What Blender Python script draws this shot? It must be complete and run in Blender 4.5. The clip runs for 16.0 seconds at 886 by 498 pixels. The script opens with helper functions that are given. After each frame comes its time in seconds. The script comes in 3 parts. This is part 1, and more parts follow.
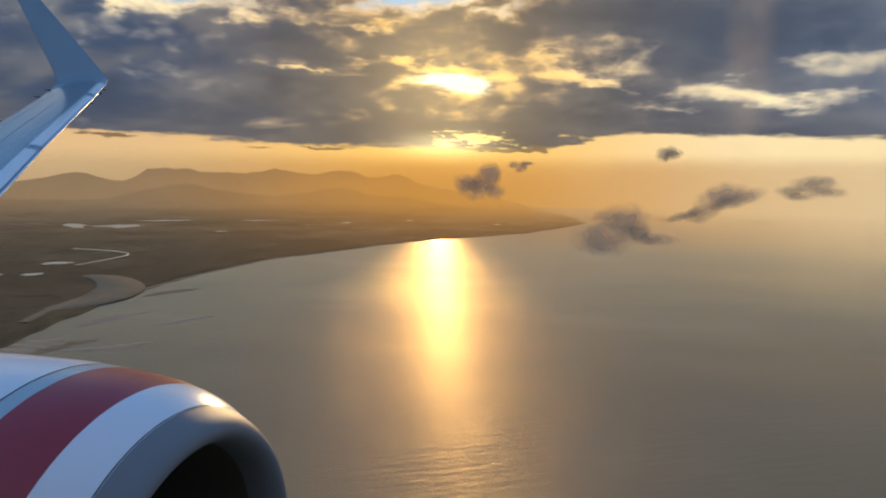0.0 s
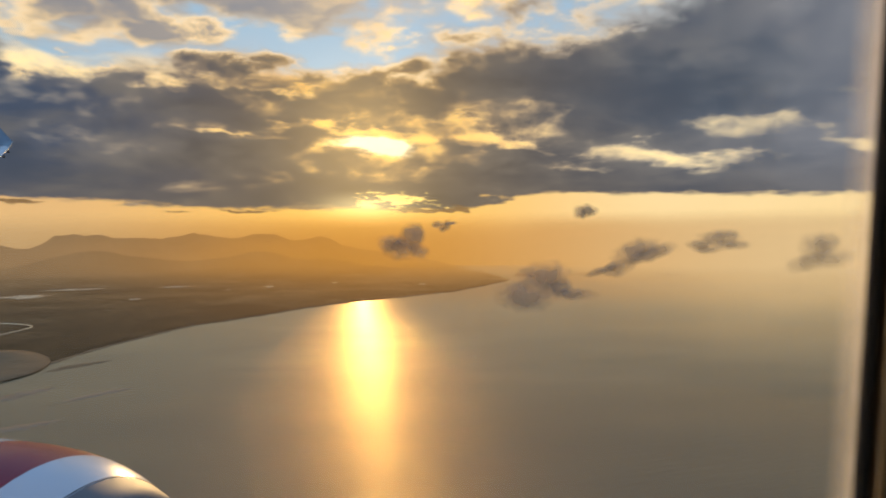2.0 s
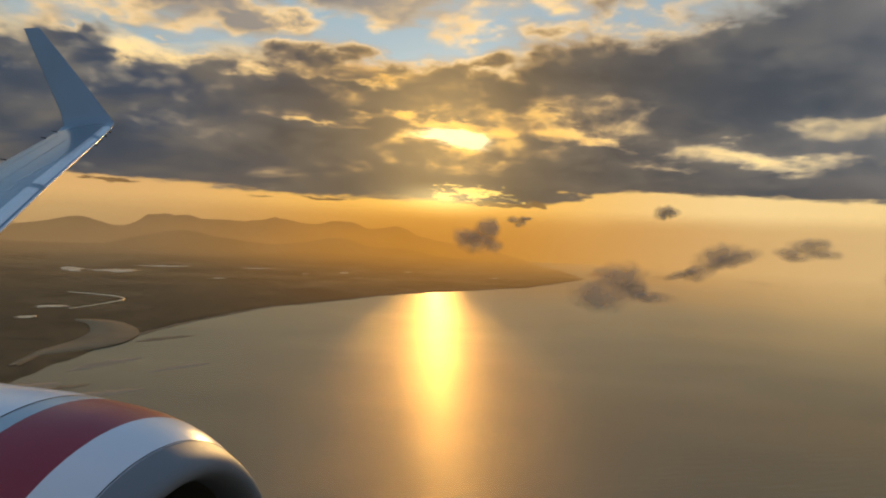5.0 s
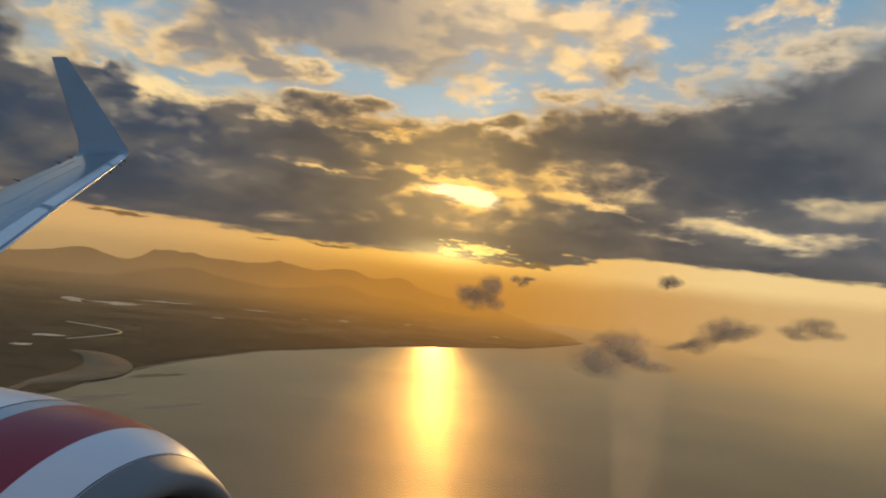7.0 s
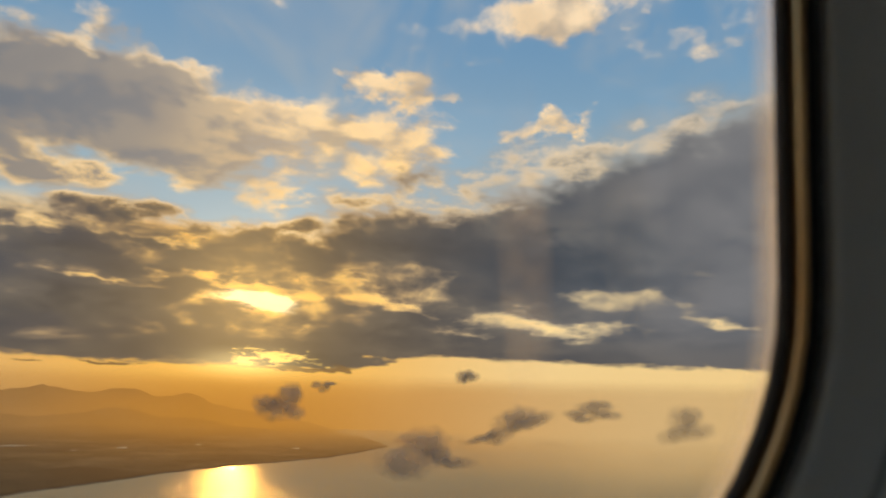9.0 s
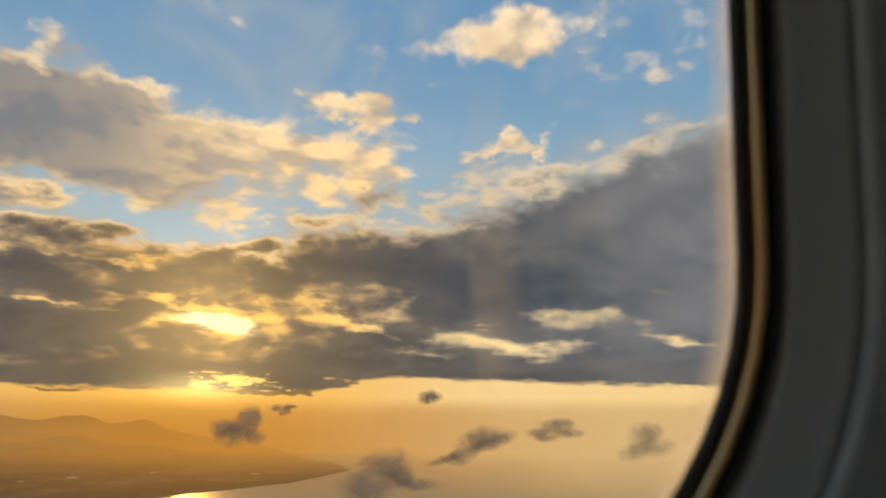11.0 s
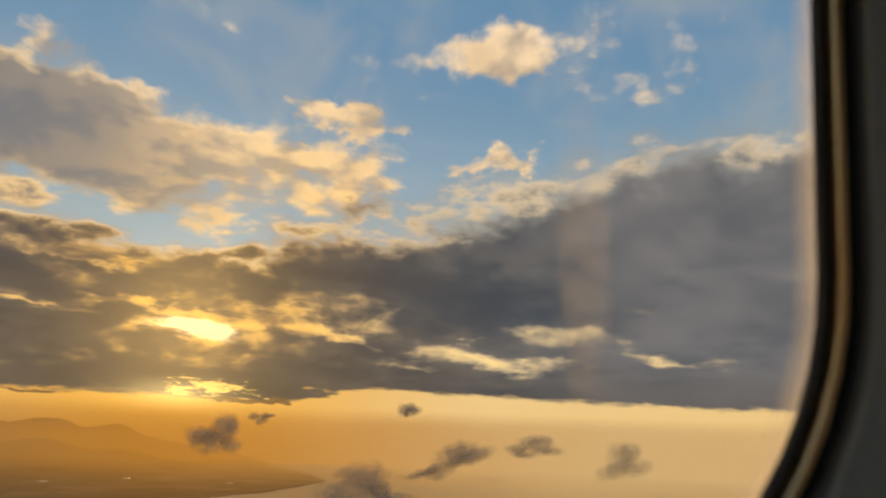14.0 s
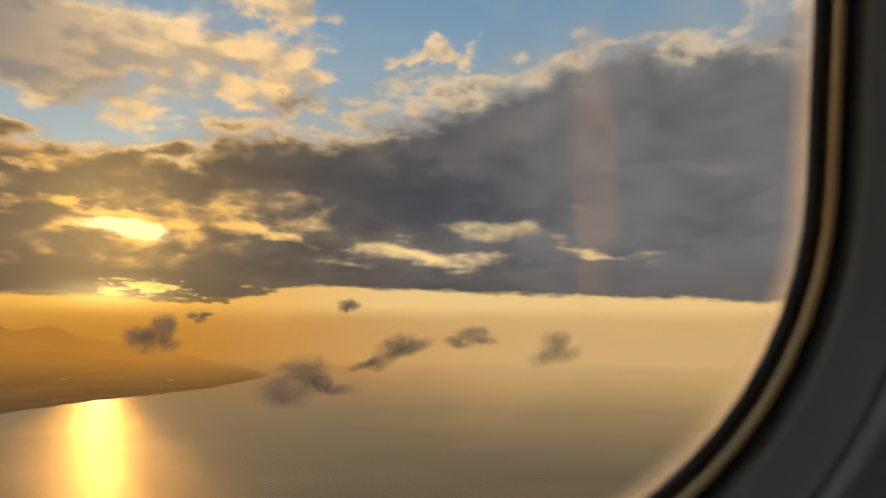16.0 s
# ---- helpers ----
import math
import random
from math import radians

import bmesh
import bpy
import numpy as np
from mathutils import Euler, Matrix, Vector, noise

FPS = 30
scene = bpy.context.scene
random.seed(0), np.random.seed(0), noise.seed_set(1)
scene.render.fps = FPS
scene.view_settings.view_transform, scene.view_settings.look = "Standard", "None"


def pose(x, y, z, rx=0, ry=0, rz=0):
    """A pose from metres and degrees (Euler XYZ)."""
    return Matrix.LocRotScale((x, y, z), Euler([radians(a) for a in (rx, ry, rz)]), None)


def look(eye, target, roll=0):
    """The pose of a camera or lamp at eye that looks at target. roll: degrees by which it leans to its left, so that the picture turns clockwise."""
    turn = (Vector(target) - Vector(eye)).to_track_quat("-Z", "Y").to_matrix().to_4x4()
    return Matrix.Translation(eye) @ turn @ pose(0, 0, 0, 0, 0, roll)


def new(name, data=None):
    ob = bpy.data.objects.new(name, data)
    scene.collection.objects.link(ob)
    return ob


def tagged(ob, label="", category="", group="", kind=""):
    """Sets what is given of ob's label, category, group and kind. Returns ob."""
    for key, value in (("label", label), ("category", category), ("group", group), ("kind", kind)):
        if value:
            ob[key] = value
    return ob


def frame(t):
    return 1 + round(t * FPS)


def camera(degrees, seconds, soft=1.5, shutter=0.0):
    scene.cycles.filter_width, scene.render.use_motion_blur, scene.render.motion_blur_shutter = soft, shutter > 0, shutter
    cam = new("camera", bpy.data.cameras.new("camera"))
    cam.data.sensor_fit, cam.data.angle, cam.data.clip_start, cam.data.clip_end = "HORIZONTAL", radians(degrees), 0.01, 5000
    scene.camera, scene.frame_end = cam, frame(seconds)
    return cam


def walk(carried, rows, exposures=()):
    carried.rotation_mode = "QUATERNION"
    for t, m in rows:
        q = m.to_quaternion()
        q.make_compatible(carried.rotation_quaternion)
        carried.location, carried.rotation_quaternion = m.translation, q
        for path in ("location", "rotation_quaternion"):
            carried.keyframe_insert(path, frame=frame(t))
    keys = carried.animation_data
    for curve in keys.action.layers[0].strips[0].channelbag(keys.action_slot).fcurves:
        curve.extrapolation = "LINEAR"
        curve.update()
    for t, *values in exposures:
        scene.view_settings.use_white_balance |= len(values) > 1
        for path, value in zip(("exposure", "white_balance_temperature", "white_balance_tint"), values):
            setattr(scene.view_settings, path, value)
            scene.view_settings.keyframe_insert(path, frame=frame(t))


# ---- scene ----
HEIGHT = 200.0           # camera height over the water
HEADING, BANK = 17.5, 8.5       # azimuth of the cabin's side and how far it leans up
SWEEP, DROOP = 3.5, 3.9          # how far the wing and engine are turned back and down from there

cam = camera(66, 16.0, soft=1.9)
cabin_pose = (Matrix.Translation((0, 0, HEIGHT)) @ Matrix.Rotation(radians(-HEADING), 4, "Z")
              @ Matrix.Rotation(radians(BANK), 4, "X"))
plane_pose = (Matrix.Translation((0, 0, HEIGHT)) @ Matrix.Rotation(radians(SWEEP - HEADING), 4, "Z")
              @ Matrix.Rotation(radians(BANK - DROOP), 4, "X"))


def heading(az, el):
    """Unit direction from azimuth (0 at the sun, to the right) and elevation, in degrees."""
    a, e = radians(az), radians(el)
    return Vector((math.sin(a) * math.cos(e), math.cos(a) * math.cos(e), math.sin(e)))


def place(az, r, z=0.0):
    """A point at azimuth az, r metres away over the ground, at height z."""
    return Vector((r * math.sin(radians(az)), r * math.cos(radians(az)), z))


# seconds, azimuth, elevation, roll, shift along the cabin, shift up the window
path = [
    (0.0, -1.00, -6.03, 0.9, -0.0040, 0.2500),
    (0.5, -0.40, -6.05, 0.9, -0.0040, 0.2500),
    (1.0, 0.39, -5.37, 0.9, -0.0040, 0.2450),
    (1.5, 2.36, -3.74, 0.8, -0.0040, 0.2300),
    (2.0, 5.25, -0.96, -0.3, -0.0011, 0.2000),
    (2.5, 7.86, 2.18, -1.2, 0.0016, 0.1850),
    (3.0, 7.53, 2.89, -1.5, -0.0002, 0.1850),
    (3.5, 5.05, 0.32, -1.0, -0.0048, 0.2000),
    (4.0, 1.61, -1.90, -0.5, -0.0076, 0.2300),
    (6.5, -2.18, 0.83, 5.0, 0.0042, 0.0341),
    (7.0, -1.57, 2.95, 6.2, 0.0031, 0.0286),
    (7.5, 4.77, 7.51, 5.9, 0.0024, 0.0190),
    (8.0, 10.90, 11.37, 4.3, -0.0058, -0.0036),
    (8.5, 12.81, 12.07, 3.0, -0.0083, -0.0058),
    (9.0, 14.77, 12.65, 1.6, -0.0093, -0.0083),
    (9.5, 16.95, 12.82, 0.3, -0.0096, -0.0132),
    (10.0, 18.70, 13.29, -0.5, -0.0092, -0.0187),
    (12.5, 16.52, 15.10, 2.3, -0.0162, -0.0106),
    (13.0, 17.46, 15.15, 2.0, -0.0203, -0.0133),
    (13.5, 18.44, 15.36, 1.8, -0.0240, -0.0163),
    (14.0, 19.30, 15.49, 2.2, -0.0277, -0.0175),
    (14.5, 20.31, 15.81, 2.7, -0.0313, -0.0187),
    (15.0, 22.17, 15.26, 2.3, -0.0339, -0.0191),
    (15.5, 24.11, 12.52, 1.5, -0.0365, -0.0200),
    (16.0, 24.82, 6.95, 0.6, -0.0405, -0.0150),
]
rows = []
for t, az, el, roll, dx, dz in path:
    eye = cabin_pose @ Vector((dx, 0, dz))
    rows.append((t, look(eye, eye + 100 * heading(az, el), roll)))
walk(cam, rows, [
    (0.0, 0.29, 5150, 12), (1.6, 0.27, 5200, 12), (2.4, 0.2, 6250, 10), (3.0, 0.2, 6400, 10), (4.2, 0.15, 6250, 10), (6.5, -0.02, 6150, 10),
    (9.0, -0.02, 6200, 10), (10.0, 0.1, 6250, 10), (12.5, -0.03, 6250, 10), (13.8, -0.08, 6500, 11), (15.0, -0.18, 6950, 12), (16.0, -0.12, 6550, 12)])
cam.data.dof.use_dof, cam.data.dof.focus_distance, cam.data.dof.aperture_fstop = True, 400.0, 17.0

# ---------------------------------------------------------------- world and sun
SUN_AZ, SUN_EL = -1.5, 7.7


def lin(r, g, b):
    """Linear colour from the usual 0 to 255 values."""
    return tuple((c / 255 / 12.92) if c < 10 else ((c / 255 + 0.055) / 1.055) ** 2.4 for c in (r, g, b)) + (1.0,)


class Nodes:
    """Short hand for node trees."""

    def __init__(self, tree):
        self.tree, self.n, self.l = tree, tree.nodes, tree.links
        self.n.clear()

    def put(self, socket, value):
        if isinstance(value, bpy.types.NodeSocket):
            self.l.new(value, socket)
        else:
            socket.default_value = value

    def m(self, op, a, b=0.0, c=0.0, clamp=False):
        nd = self.n.new("ShaderNodeMath")
        nd.operation, nd.use_clamp = op, clamp
        for i, v in enumerate((a, b, c)):
            self.put(nd.inputs[i], v)
        return nd.outputs[0]

    def step(self, v, lo, hi, a=0.0, b=1.0):
        nd = self.n.new("ShaderNodeMapRange")
        nd.interpolation_type = "SMOOTHSTEP"
        for i, x in enumerate((v, lo, hi, a, b)):
            self.put(nd.inputs[i], x)
        return nd.outputs[0]

    def line(self, v, lo, hi, a=0.0, b=1.0):
        nd = self.n.new("ShaderNodeMapRange")
        for i, x in enumerate((v, lo, hi, a, b)):
            self.put(nd.inputs[i], x)
        return nd.outputs[0]

    def mix(self, f, a, b):
        nd = self.n.new("ShaderNodeMix")
        nd.data_type = "RGBA"
        self.put(nd.inputs[0], f)
        self.put(nd.inputs[6], a)
        self.put(nd.inputs[7], b)
        return nd.outputs[2]

    def add(self, a, b, f=1.0):
        nd = self.n.new("ShaderNodeMix")
        nd.data_type, nd.blend_type, nd.clamp_result = "RGBA", "ADD", False
        self.put(nd.inputs[0], f)
        self.put(nd.inputs[6], a)
        self.put(nd.inputs[7], b)
        return nd.outputs[2]

    def vec(self, x, y, z):
        nd = self.n.new("ShaderNodeCombineXYZ")
        for i, v in enumerate((x, y, z)):
            self.put(nd.inputs[i], v)
        return nd.outputs[0]

    def xyz(self, v):
        nd = self.n.new("ShaderNodeSeparateXYZ")
        self.l.new(v, nd.inputs[0])
        return nd.outputs

    def noise(self, v, scale, detail=4.0, rough=0.5, distort=0.0, color=False):
        nd = self.n.new("ShaderNodeTexNoise")
        self.l.new(v, nd.inputs["Vector"])
        nd.inputs["Scale"].default_value, nd.inputs["Detail"].default_value = scale, detail
        nd.inputs["Roughness"].default_value, nd.inputs["Distortion"].default_value = rough, distort
        return nd.outputs["Color" if color else "Fac"]

    def coord(self, kind="Object"):
        return self.n.new("ShaderNodeTexCoord").outputs[kind]

    def bump(self, height, strength, distance):
        nd = self.n.new("ShaderNodeBump")
        nd.inputs["Strength"].default_value, nd.inputs["Distance"].default_value = strength, distance
        self.l.new(height, nd.inputs["Height"])
        return nd.outputs[0]

    def ellipse(self, u, v, cu, cv, ru, rv, tilt=0.0):
        """Squared distance from a slanted ellipse's middle, 1 on its rim."""
        du, dv = self.m("SUBTRACT", u, cu), self.m("SUBTRACT", v, cv)
        dv = self.m("MULTIPLY_ADD", du, tilt, dv)
        a, b = self.m("DIVIDE", du, ru), self.m("DIVIDE", dv, rv)
        return self.m("ADD", self.m("MULTIPLY", a, a), self.m("MULTIPLY", b, b))


def build_world():
    world = bpy.data.worlds.new("world")
    world.use_nodes = True
    scene.world = world
    k = Nodes(world.node_tree)
    x, y, z = k.xyz(k.coord("Generated"))
    az = k.m("DEGREES", k.m("ARCTAN2", x, y))
    el = k.m("DEGREES", k.m("ARCSINE", z))
    away = k.m("ABSOLUTE", k.m("SUBTRACT", az, SUN_AZ))
    u = k.m("DIVIDE", az, 8.2)
    lay = k.m("MULTIPLY", k.m("LOGARITHM", k.m("MAXIMUM", k.m("ADD", el, 12.0), 0.2), math.e), 7.5)

    def field(depth, dx=0.0, dy=0.0, flat=1.0):
        return k.vec(k.m("ADD", u, dx), k.m("MULTIPLY_ADD", lay, flat, dy), depth)

    def centred(a):
        return k.m("SUBTRACT", a, 0.5)

    def total(*terms):
        out = terms[0]
        for a in terms[1:]:
            out = k.m("ADD", out, a)
        return out

    def times(*terms):
        out = terms[0]
        for a in terms[1:]:
            out = k.m("MULTIPLY", out, a)
        return out

    def swell(cu, cv, ru, rv, tilt, amount):
        """A soft rise or fall of the cloud cover round one place."""
        return times(k.m("EXPONENT", k.m("MULTIPLY", k.ellipse(waz, wel, cu, cv, ru, rv, tilt), -1.0)), amount)

    # the outlines wander with the eddies
    waz = k.m("MULTIPLY_ADD", centred(k.noise(field(21.0), 1.3, 5, 0.55, 0.2)), 17.0, az)
    wel = total(el, times(centred(k.noise(field(27.0), 1.5, 6, 0.58, 0.2)), 8.0, k.step(el, 1.0, 16.0, 0.22, 1.0)))
    fine = k.noise(field(0.0), 1.6, 4, 0.45, 0.25)
    small = k.noise(field(3.0), 4.2, 4, 0.5, 0.3)
    tiny = k.noise(field(5.0), 11.0, 5, 0.58, 0.5)
    lumps = k.noise(field(13.0, 0.0, 0.0, 0.55), 3.0, 4, 0.48, 0.35)
    soft = k.noise(field(7.0, 2.0, 1.0, 0.8), 1.0, 5, 0.5, 0.3)

    # clear sky
    sky = k.n.new("ShaderNodeTexSky")
    sky.sky_type, sky.sun_disc = "NISHITA", False
    sky.sun_elevation, sky.sun_rotation = radians(SUN_EL), radians(SUN_AZ)
    sky.altitude, sky.air_density, sky.dust_density, sky.ozone_density = 900, 1.0, 1.5, 1.5
    blue = k.mix(k.step(el, 11, 34), lin(164, 188, 196), lin(112, 154, 188))
    clear = k.mix(0.92, k.mix(0.94, sky.outputs[0], (0, 0, 0, 1)), blue)
    veil = k.noise(field(9.0, 4.0, 2.0, 0.7), 0.8, 6, 0.55, 0.8)
    col = k.mix(k.step(veil, 0.42, 0.72, 0.0, 0.45), clear, lin(186, 184, 178))

    # high cumulus, gold where the low sun reaches, grey in the lee and where thick
    groups = ((-11, 18.2, 10, 3.0, 0.05, 0.34), (5, 18.4, 8, 2.0, -0.04, 0.30), (9.5, 25.2, 6, 1.9, -0.06, 0.52), (25, 31.8, 12, 2.6, -0.04, 0.40),
              (24, 22.8, 6.5, 1.4, -0.14, 0.40), (-9, 25.0, 6.5, 2.4, 0.05, 0.30), (-20, 22.5, 10, 3.6, 0.0, 0.36), (-27, 16, 9, 3.5, 0.0, 0.30), (-4, 21.5, 9, 2.2, 0.05, 0.22), (7, 21.4, 7, 1.5, 0.0, 0.32), (-16, 21, 16, 5.0, 0.0, 0.12),
              (13.5, 20.2, 3.5, 0.9, 0.0, 0.14), (38, 28.5, 4, 1.2, -0.1, 0.16), (-2, 31.5, 5, 1.6, 0.0, 0.16), (-36, 24, 9, 5, 0.0, 0.25))
    grouped = total(*[swell(*g) for g in groups])

    def cumulus(dx, dy):
        return total(k.m("MULTIPLY", centred(k.noise(field(4.0, 12.3 + dx, 31.0 + dy), 0.9, 3, 0.5, 0.2)), 0.95),
                     k.m("MULTIPLY", centred(k.noise(field(6.0, 12.3 + dx, 31.0 + dy), 2.6, 5, 0.5, 0.15)), 0.34))

    dens = total(cumulus(0.0, 0.0), grouped, k.step(el, 36, 60, -0.16, 0.0))
    puff = k.step(dens, 0.0, 0.25)
    lit = k.step(total(cumulus(0.0, 0.0), k.m("MULTIPLY", cumulus(-0.16, 0.24), -1.0)), -0.10, 0.09)
    thick = k.step(dens, 0.12, 0.32)
    gold = k.mix(k.step(el, 14, 34), lin(284, 230, 142), lin(286, 250, 200))
    gold = k.mix(k.step(soft, 0.42, 0.70, 0.0, 0.45), gold, lin(226, 184, 130))
    grey = k.mix(k.step(az, -24, 10), lin(98, 109, 122), lin(160, 148, 136))
    puffc = k.mix(k.m("MULTIPLY", k.m("SUBTRACT", 1.0, lit), 0.72), gold, grey)
    puffc = k.mix(k.m("MULTIPLY", thick, k.step(az, 6, -12, 0.12, 0.85)), puffc, grey)
    col = k.mix(k.m("MULTIPLY", puff, 0.94), col, puffc)

    # the long bank over the horizon: gold shines through where it is thin, slate where it is thick
    rough = total(k.m("MULTIPLY", centred(k.noise(field(2.0, 3.0, 5.0), 0.75, 4, 0.5, 0.2)), 2.2), k.m("MULTIPLY", centred(fine), 0.9),
                  k.m("MULTIPLY", centred(lumps), 0.75), k.m("MULTIPLY", centred(tiny), 0.05))
    calm = k.step(az, 11, 30, 1.0, 0.42)
    loose = k.step(az, 10, 30)
    top = total(14.6, k.m("MULTIPLY", k.m("MINIMUM", k.m("MAXIMUM", az, 0.0), 36.0), 0.265), k.m("MULTIPLY", k.m("MAXIMUM", k.m("SUBTRACT", -8.0, az), 0.0), 0.08))
    cover = k.m("MINIMUM", k.m("DIVIDE", k.m("SUBTRACT", top, wel), 6.5), k.step(az, 6, 26, 0.62, 0.78))
    holes = ((-3.0, 9.0, 5.5, 0.55, 0.08, -0.85), (7.5, 8.4, 4.5, 0.7, 0.20, -0.72), (13, 7.2, 4.0, 0.5, 0.15, -0.35), (23.0, 6.3, 4.8, 0.8, 0.12, -0.95),
             (-12, 8.3, 5.0, 0.35, 0.04, -0.45), (0.0, 7.8, 2.6, 0.6, 0.12, -1.2), (30, 8.8, 6.0, 1.2, 0.06, -0.44), (-7, 11.8, 2.6, 0.45, 0.0, -0.4),
             (-25, 14.6, 5.0, 2.0, 0.05, -0.75), (-33, 12.6, 3.0, 1.5, 0.1, -0.5), (37, 6.2, 4.0, 0.5, 0.08, -0.5),
             (23, 12.2, 8.0, 2.0, 0.05, 0.6), (-16, 5.6, 16, 1.9, 0.0, 0.35), (10, 5.2, 9, 1.0, 0.05, 0.35), (14, 12.4, 9, 1.3, -0.1, 0.3), (-6, 12.4, 9, 2.0, 0.0, 0.42), (-14, 10.6, 7, 1.2, 0.0, 0.3))
    tau = total(cover, times(rough, calm), times(centred(lumps), 0.55, k.step(el, 4.0, 6.0), k.step(el, 9.0, 12.0, 1.0, 0.0)), *[swell(*h) for h in holes])
    light = k.mix(k.step(away, 2, 26), lin(268, 206, 98), lin(280, 238, 160))
    light = k.mix(k.step(lumps, 0.42, 0.66, 0.0, 0.6), light, k.mix(k.step(away, 2, 26), lin(240, 166, 70), lin(232, 200, 150)))
    behind = k.mix(k.step(total(el, k.m("MULTIPLY", centred(fine), 5.0)), 11.5, 14.0), light, col)
    fringe = k.mix(k.step(away, 0, 28), lin(206, 158, 92), lin(178, 164, 142))
    slate = k.mix(k.step(soft, 0.36, 0.66), k.mix(k.step(az, -22, 2), lin(64, 75, 90), lin(72, 77, 84)), lin(112, 106, 99))
    slate = k.mix(k.step(away, 0, 26, 0.65, 0.0), slate, lin(98, 83, 60))
    slate = k.mix(times(k.step(az, 18, 40), k.step(soft, 0.28, 0.66, 0.5, 0.85)), slate, lin(130, 128, 128))
    slate = k.mix(swell(24, 12.5, 8.0, 3.4, 0.05, 0.7), slate, lin(76, 84, 92))
    slate = k.mix(k.step(el, 3.0, 7.0, 0.4, 0.0), slate, lin(100, 88, 74))
    deep = k.mix(k.step(away, 4, 24), lin(70, 64, 56), lin(60, 68, 78))
    body = k.mix(k.step(tau, 0.05, 0.70), fringe, slate)
    body = k.mix(times(k.step(tau, 0.6, 1.5, 0.0, 0.75), k.step(az, 20, 38, 1.0, 0.55)), body, deep)
    rim = times(k.step(tau, -0.05, 0.16), k.step(tau, 0.16, 0.5, 1.0, 0.0), k.step(el, 10, 13), k.step(fine, 0.40, 0.58))
    body = k.mix(k.m("MULTIPLY", rim, 0.8), body, gold)
    col = k.mix(k.step(tau, k.m("MULTIPLY_ADD", loose, -0.15, -0.20), k.m("MULTIPLY_ADD", loose, 0.20, 0.48)), behind, body)

    # the flat base of the bank, lower towards the stern, with the broken clouds under the sun
    base = total(k.step(total(az, k.m("MULTIPLY", centred(fine), 9.0)), 6.0, 12.5, 2.35, 3.85), k.m("MULTIPLY", k.m("MAXIMUM", k.m("SUBTRACT", az, 10.0), 0.0), -0.032),
                 k.m("MULTIPLY", k.m("MAXIMUM", k.m("SUBTRACT", -10.0, az), 0.0), 0.04), k.m("MULTIPLY", centred(fine), 0.8),
                 k.m("MULTIPLY", centred(small), 0.7), k.m("MULTIPLY", centred(tiny), 0.35))
    band = k.mix(k.step(away, 0, 26), lin(255, 188, 76), k.mix(k.step(az, -5, 25), lin(226, 176, 110), lin(252, 212, 142)))
    band = k.mix(k.step(el, -0.5, 2.6), k.mix(k.step(away, 0, 30), lin(232, 160, 62), lin(226, 182, 116)), band)
    torn = times(total(swell(2.2, 3.2, 3.4, 0.75, 0.02, 1.0), swell(-2.2, 2.75, 1.8, 0.4, 0.0, 0.65)), total(1.0, k.m("MULTIPLY", centred(small), 3.0), k.m("MULTIPLY", centred(tiny), 2.6)))
    col = k.mix(k.step(torn, 0.36, 0.78), col, lin(282, 228, 114))
    low = k.step(k.m("SUBTRACT", el, base), -0.22, 0.26, 1.0, 0.0)
    col = k.mix(low, col, band)
    stack = total(swell(6.3, 2.45, 0.75, 0.42, 0.0, 1.0), swell(6.3, 2.8, 0.3, 0.3, 0.0, 0.5), swell(3.4, 2.45, 2.6, 0.24, 0.0, 0.9), swell(-11, 2.2, 3.2, 0.20, 0.0, 0.8),
                  swell(-27, 2.6, 3.0, 0.3, 0.0, 0.7), times(swell(0, 2.4, 40, 0.7, 0.0, 1.0), centred(tiny), 1.2))
    col = k.mix(k.step(stack, 0.38, 0.62, 0.0, 0.9), col, lin(122, 92, 58))
    haze = k.mix(k.step(away, 3, 32), lin(194, 134, 54), lin(212, 172, 114))
    col = k.mix(k.step(el, -2.6, 1.6, 1.0, 0.0), col, haze)

    # the sun behind thin cloud
    glow = k.ellipse(az, el, SUN_AZ, SUN_EL, 1.0, 1.0)
    sund = total(k.ellipse(k.m("MULTIPLY_ADD", k.m("SUBTRACT", waz, az), 0.45, az), k.m("MULTIPLY_ADD", k.m("SUBTRACT", wel, el), 0.4, el), SUN_AZ + 1.2, SUN_EL, 1.9, 0.33, 0.13), k.m("MULTIPLY", centred(small), 3.2), k.m("MULTIPLY", centred(tiny), 3.0))
    core = k.m("EXPONENT", k.m("MULTIPLY", k.m("MAXIMUM", sund, 0.0), -1.0))
    halo = k.m("EXPONENT", k.m("DIVIDE", glow, -32.0))
    wide = k.m("EXPONENT", k.m("DIVIDE", glow, -380.0))
    under = k.m("EXPONENT", k.m("MULTIPLY", k.ellipse(az, el, SUN_AZ + 0.5, 2.6, 3.4, 0.9), -1.0))
    col = k.add(col, (1.0, 0.80, 0.42, 1), k.m("MULTIPLY", core, 11.0))
    col = k.add(col, (1.0, 0.60, 0.18, 1), k.m("MULTIPLY", halo, 0.33))
    col = k.add(col, (1.0, 0.56, 0.14, 1), k.m("MULTIPLY", wide, 0.085))
    col = k.add(col, (1.0, 0.70, 0.26, 1), k.m("MULTIPLY", under, 0.6))
    # open bright sky overhead and behind
    col = k.mix(k.step(el, 38, 60), col, lin(138, 158, 186))
    col = k.mix(k.m("MULTIPLY", k.step(y, 0.25, -0.35), k.step(el, -5, 5)), col, lin(166, 180, 198))
    bg = k.n.new("ShaderNodeBackground")
    k.put(bg.inputs[0], col)
    bg.inputs[1].default_value = 1.0
    out = k.n.new("ShaderNodeOutputWorld")
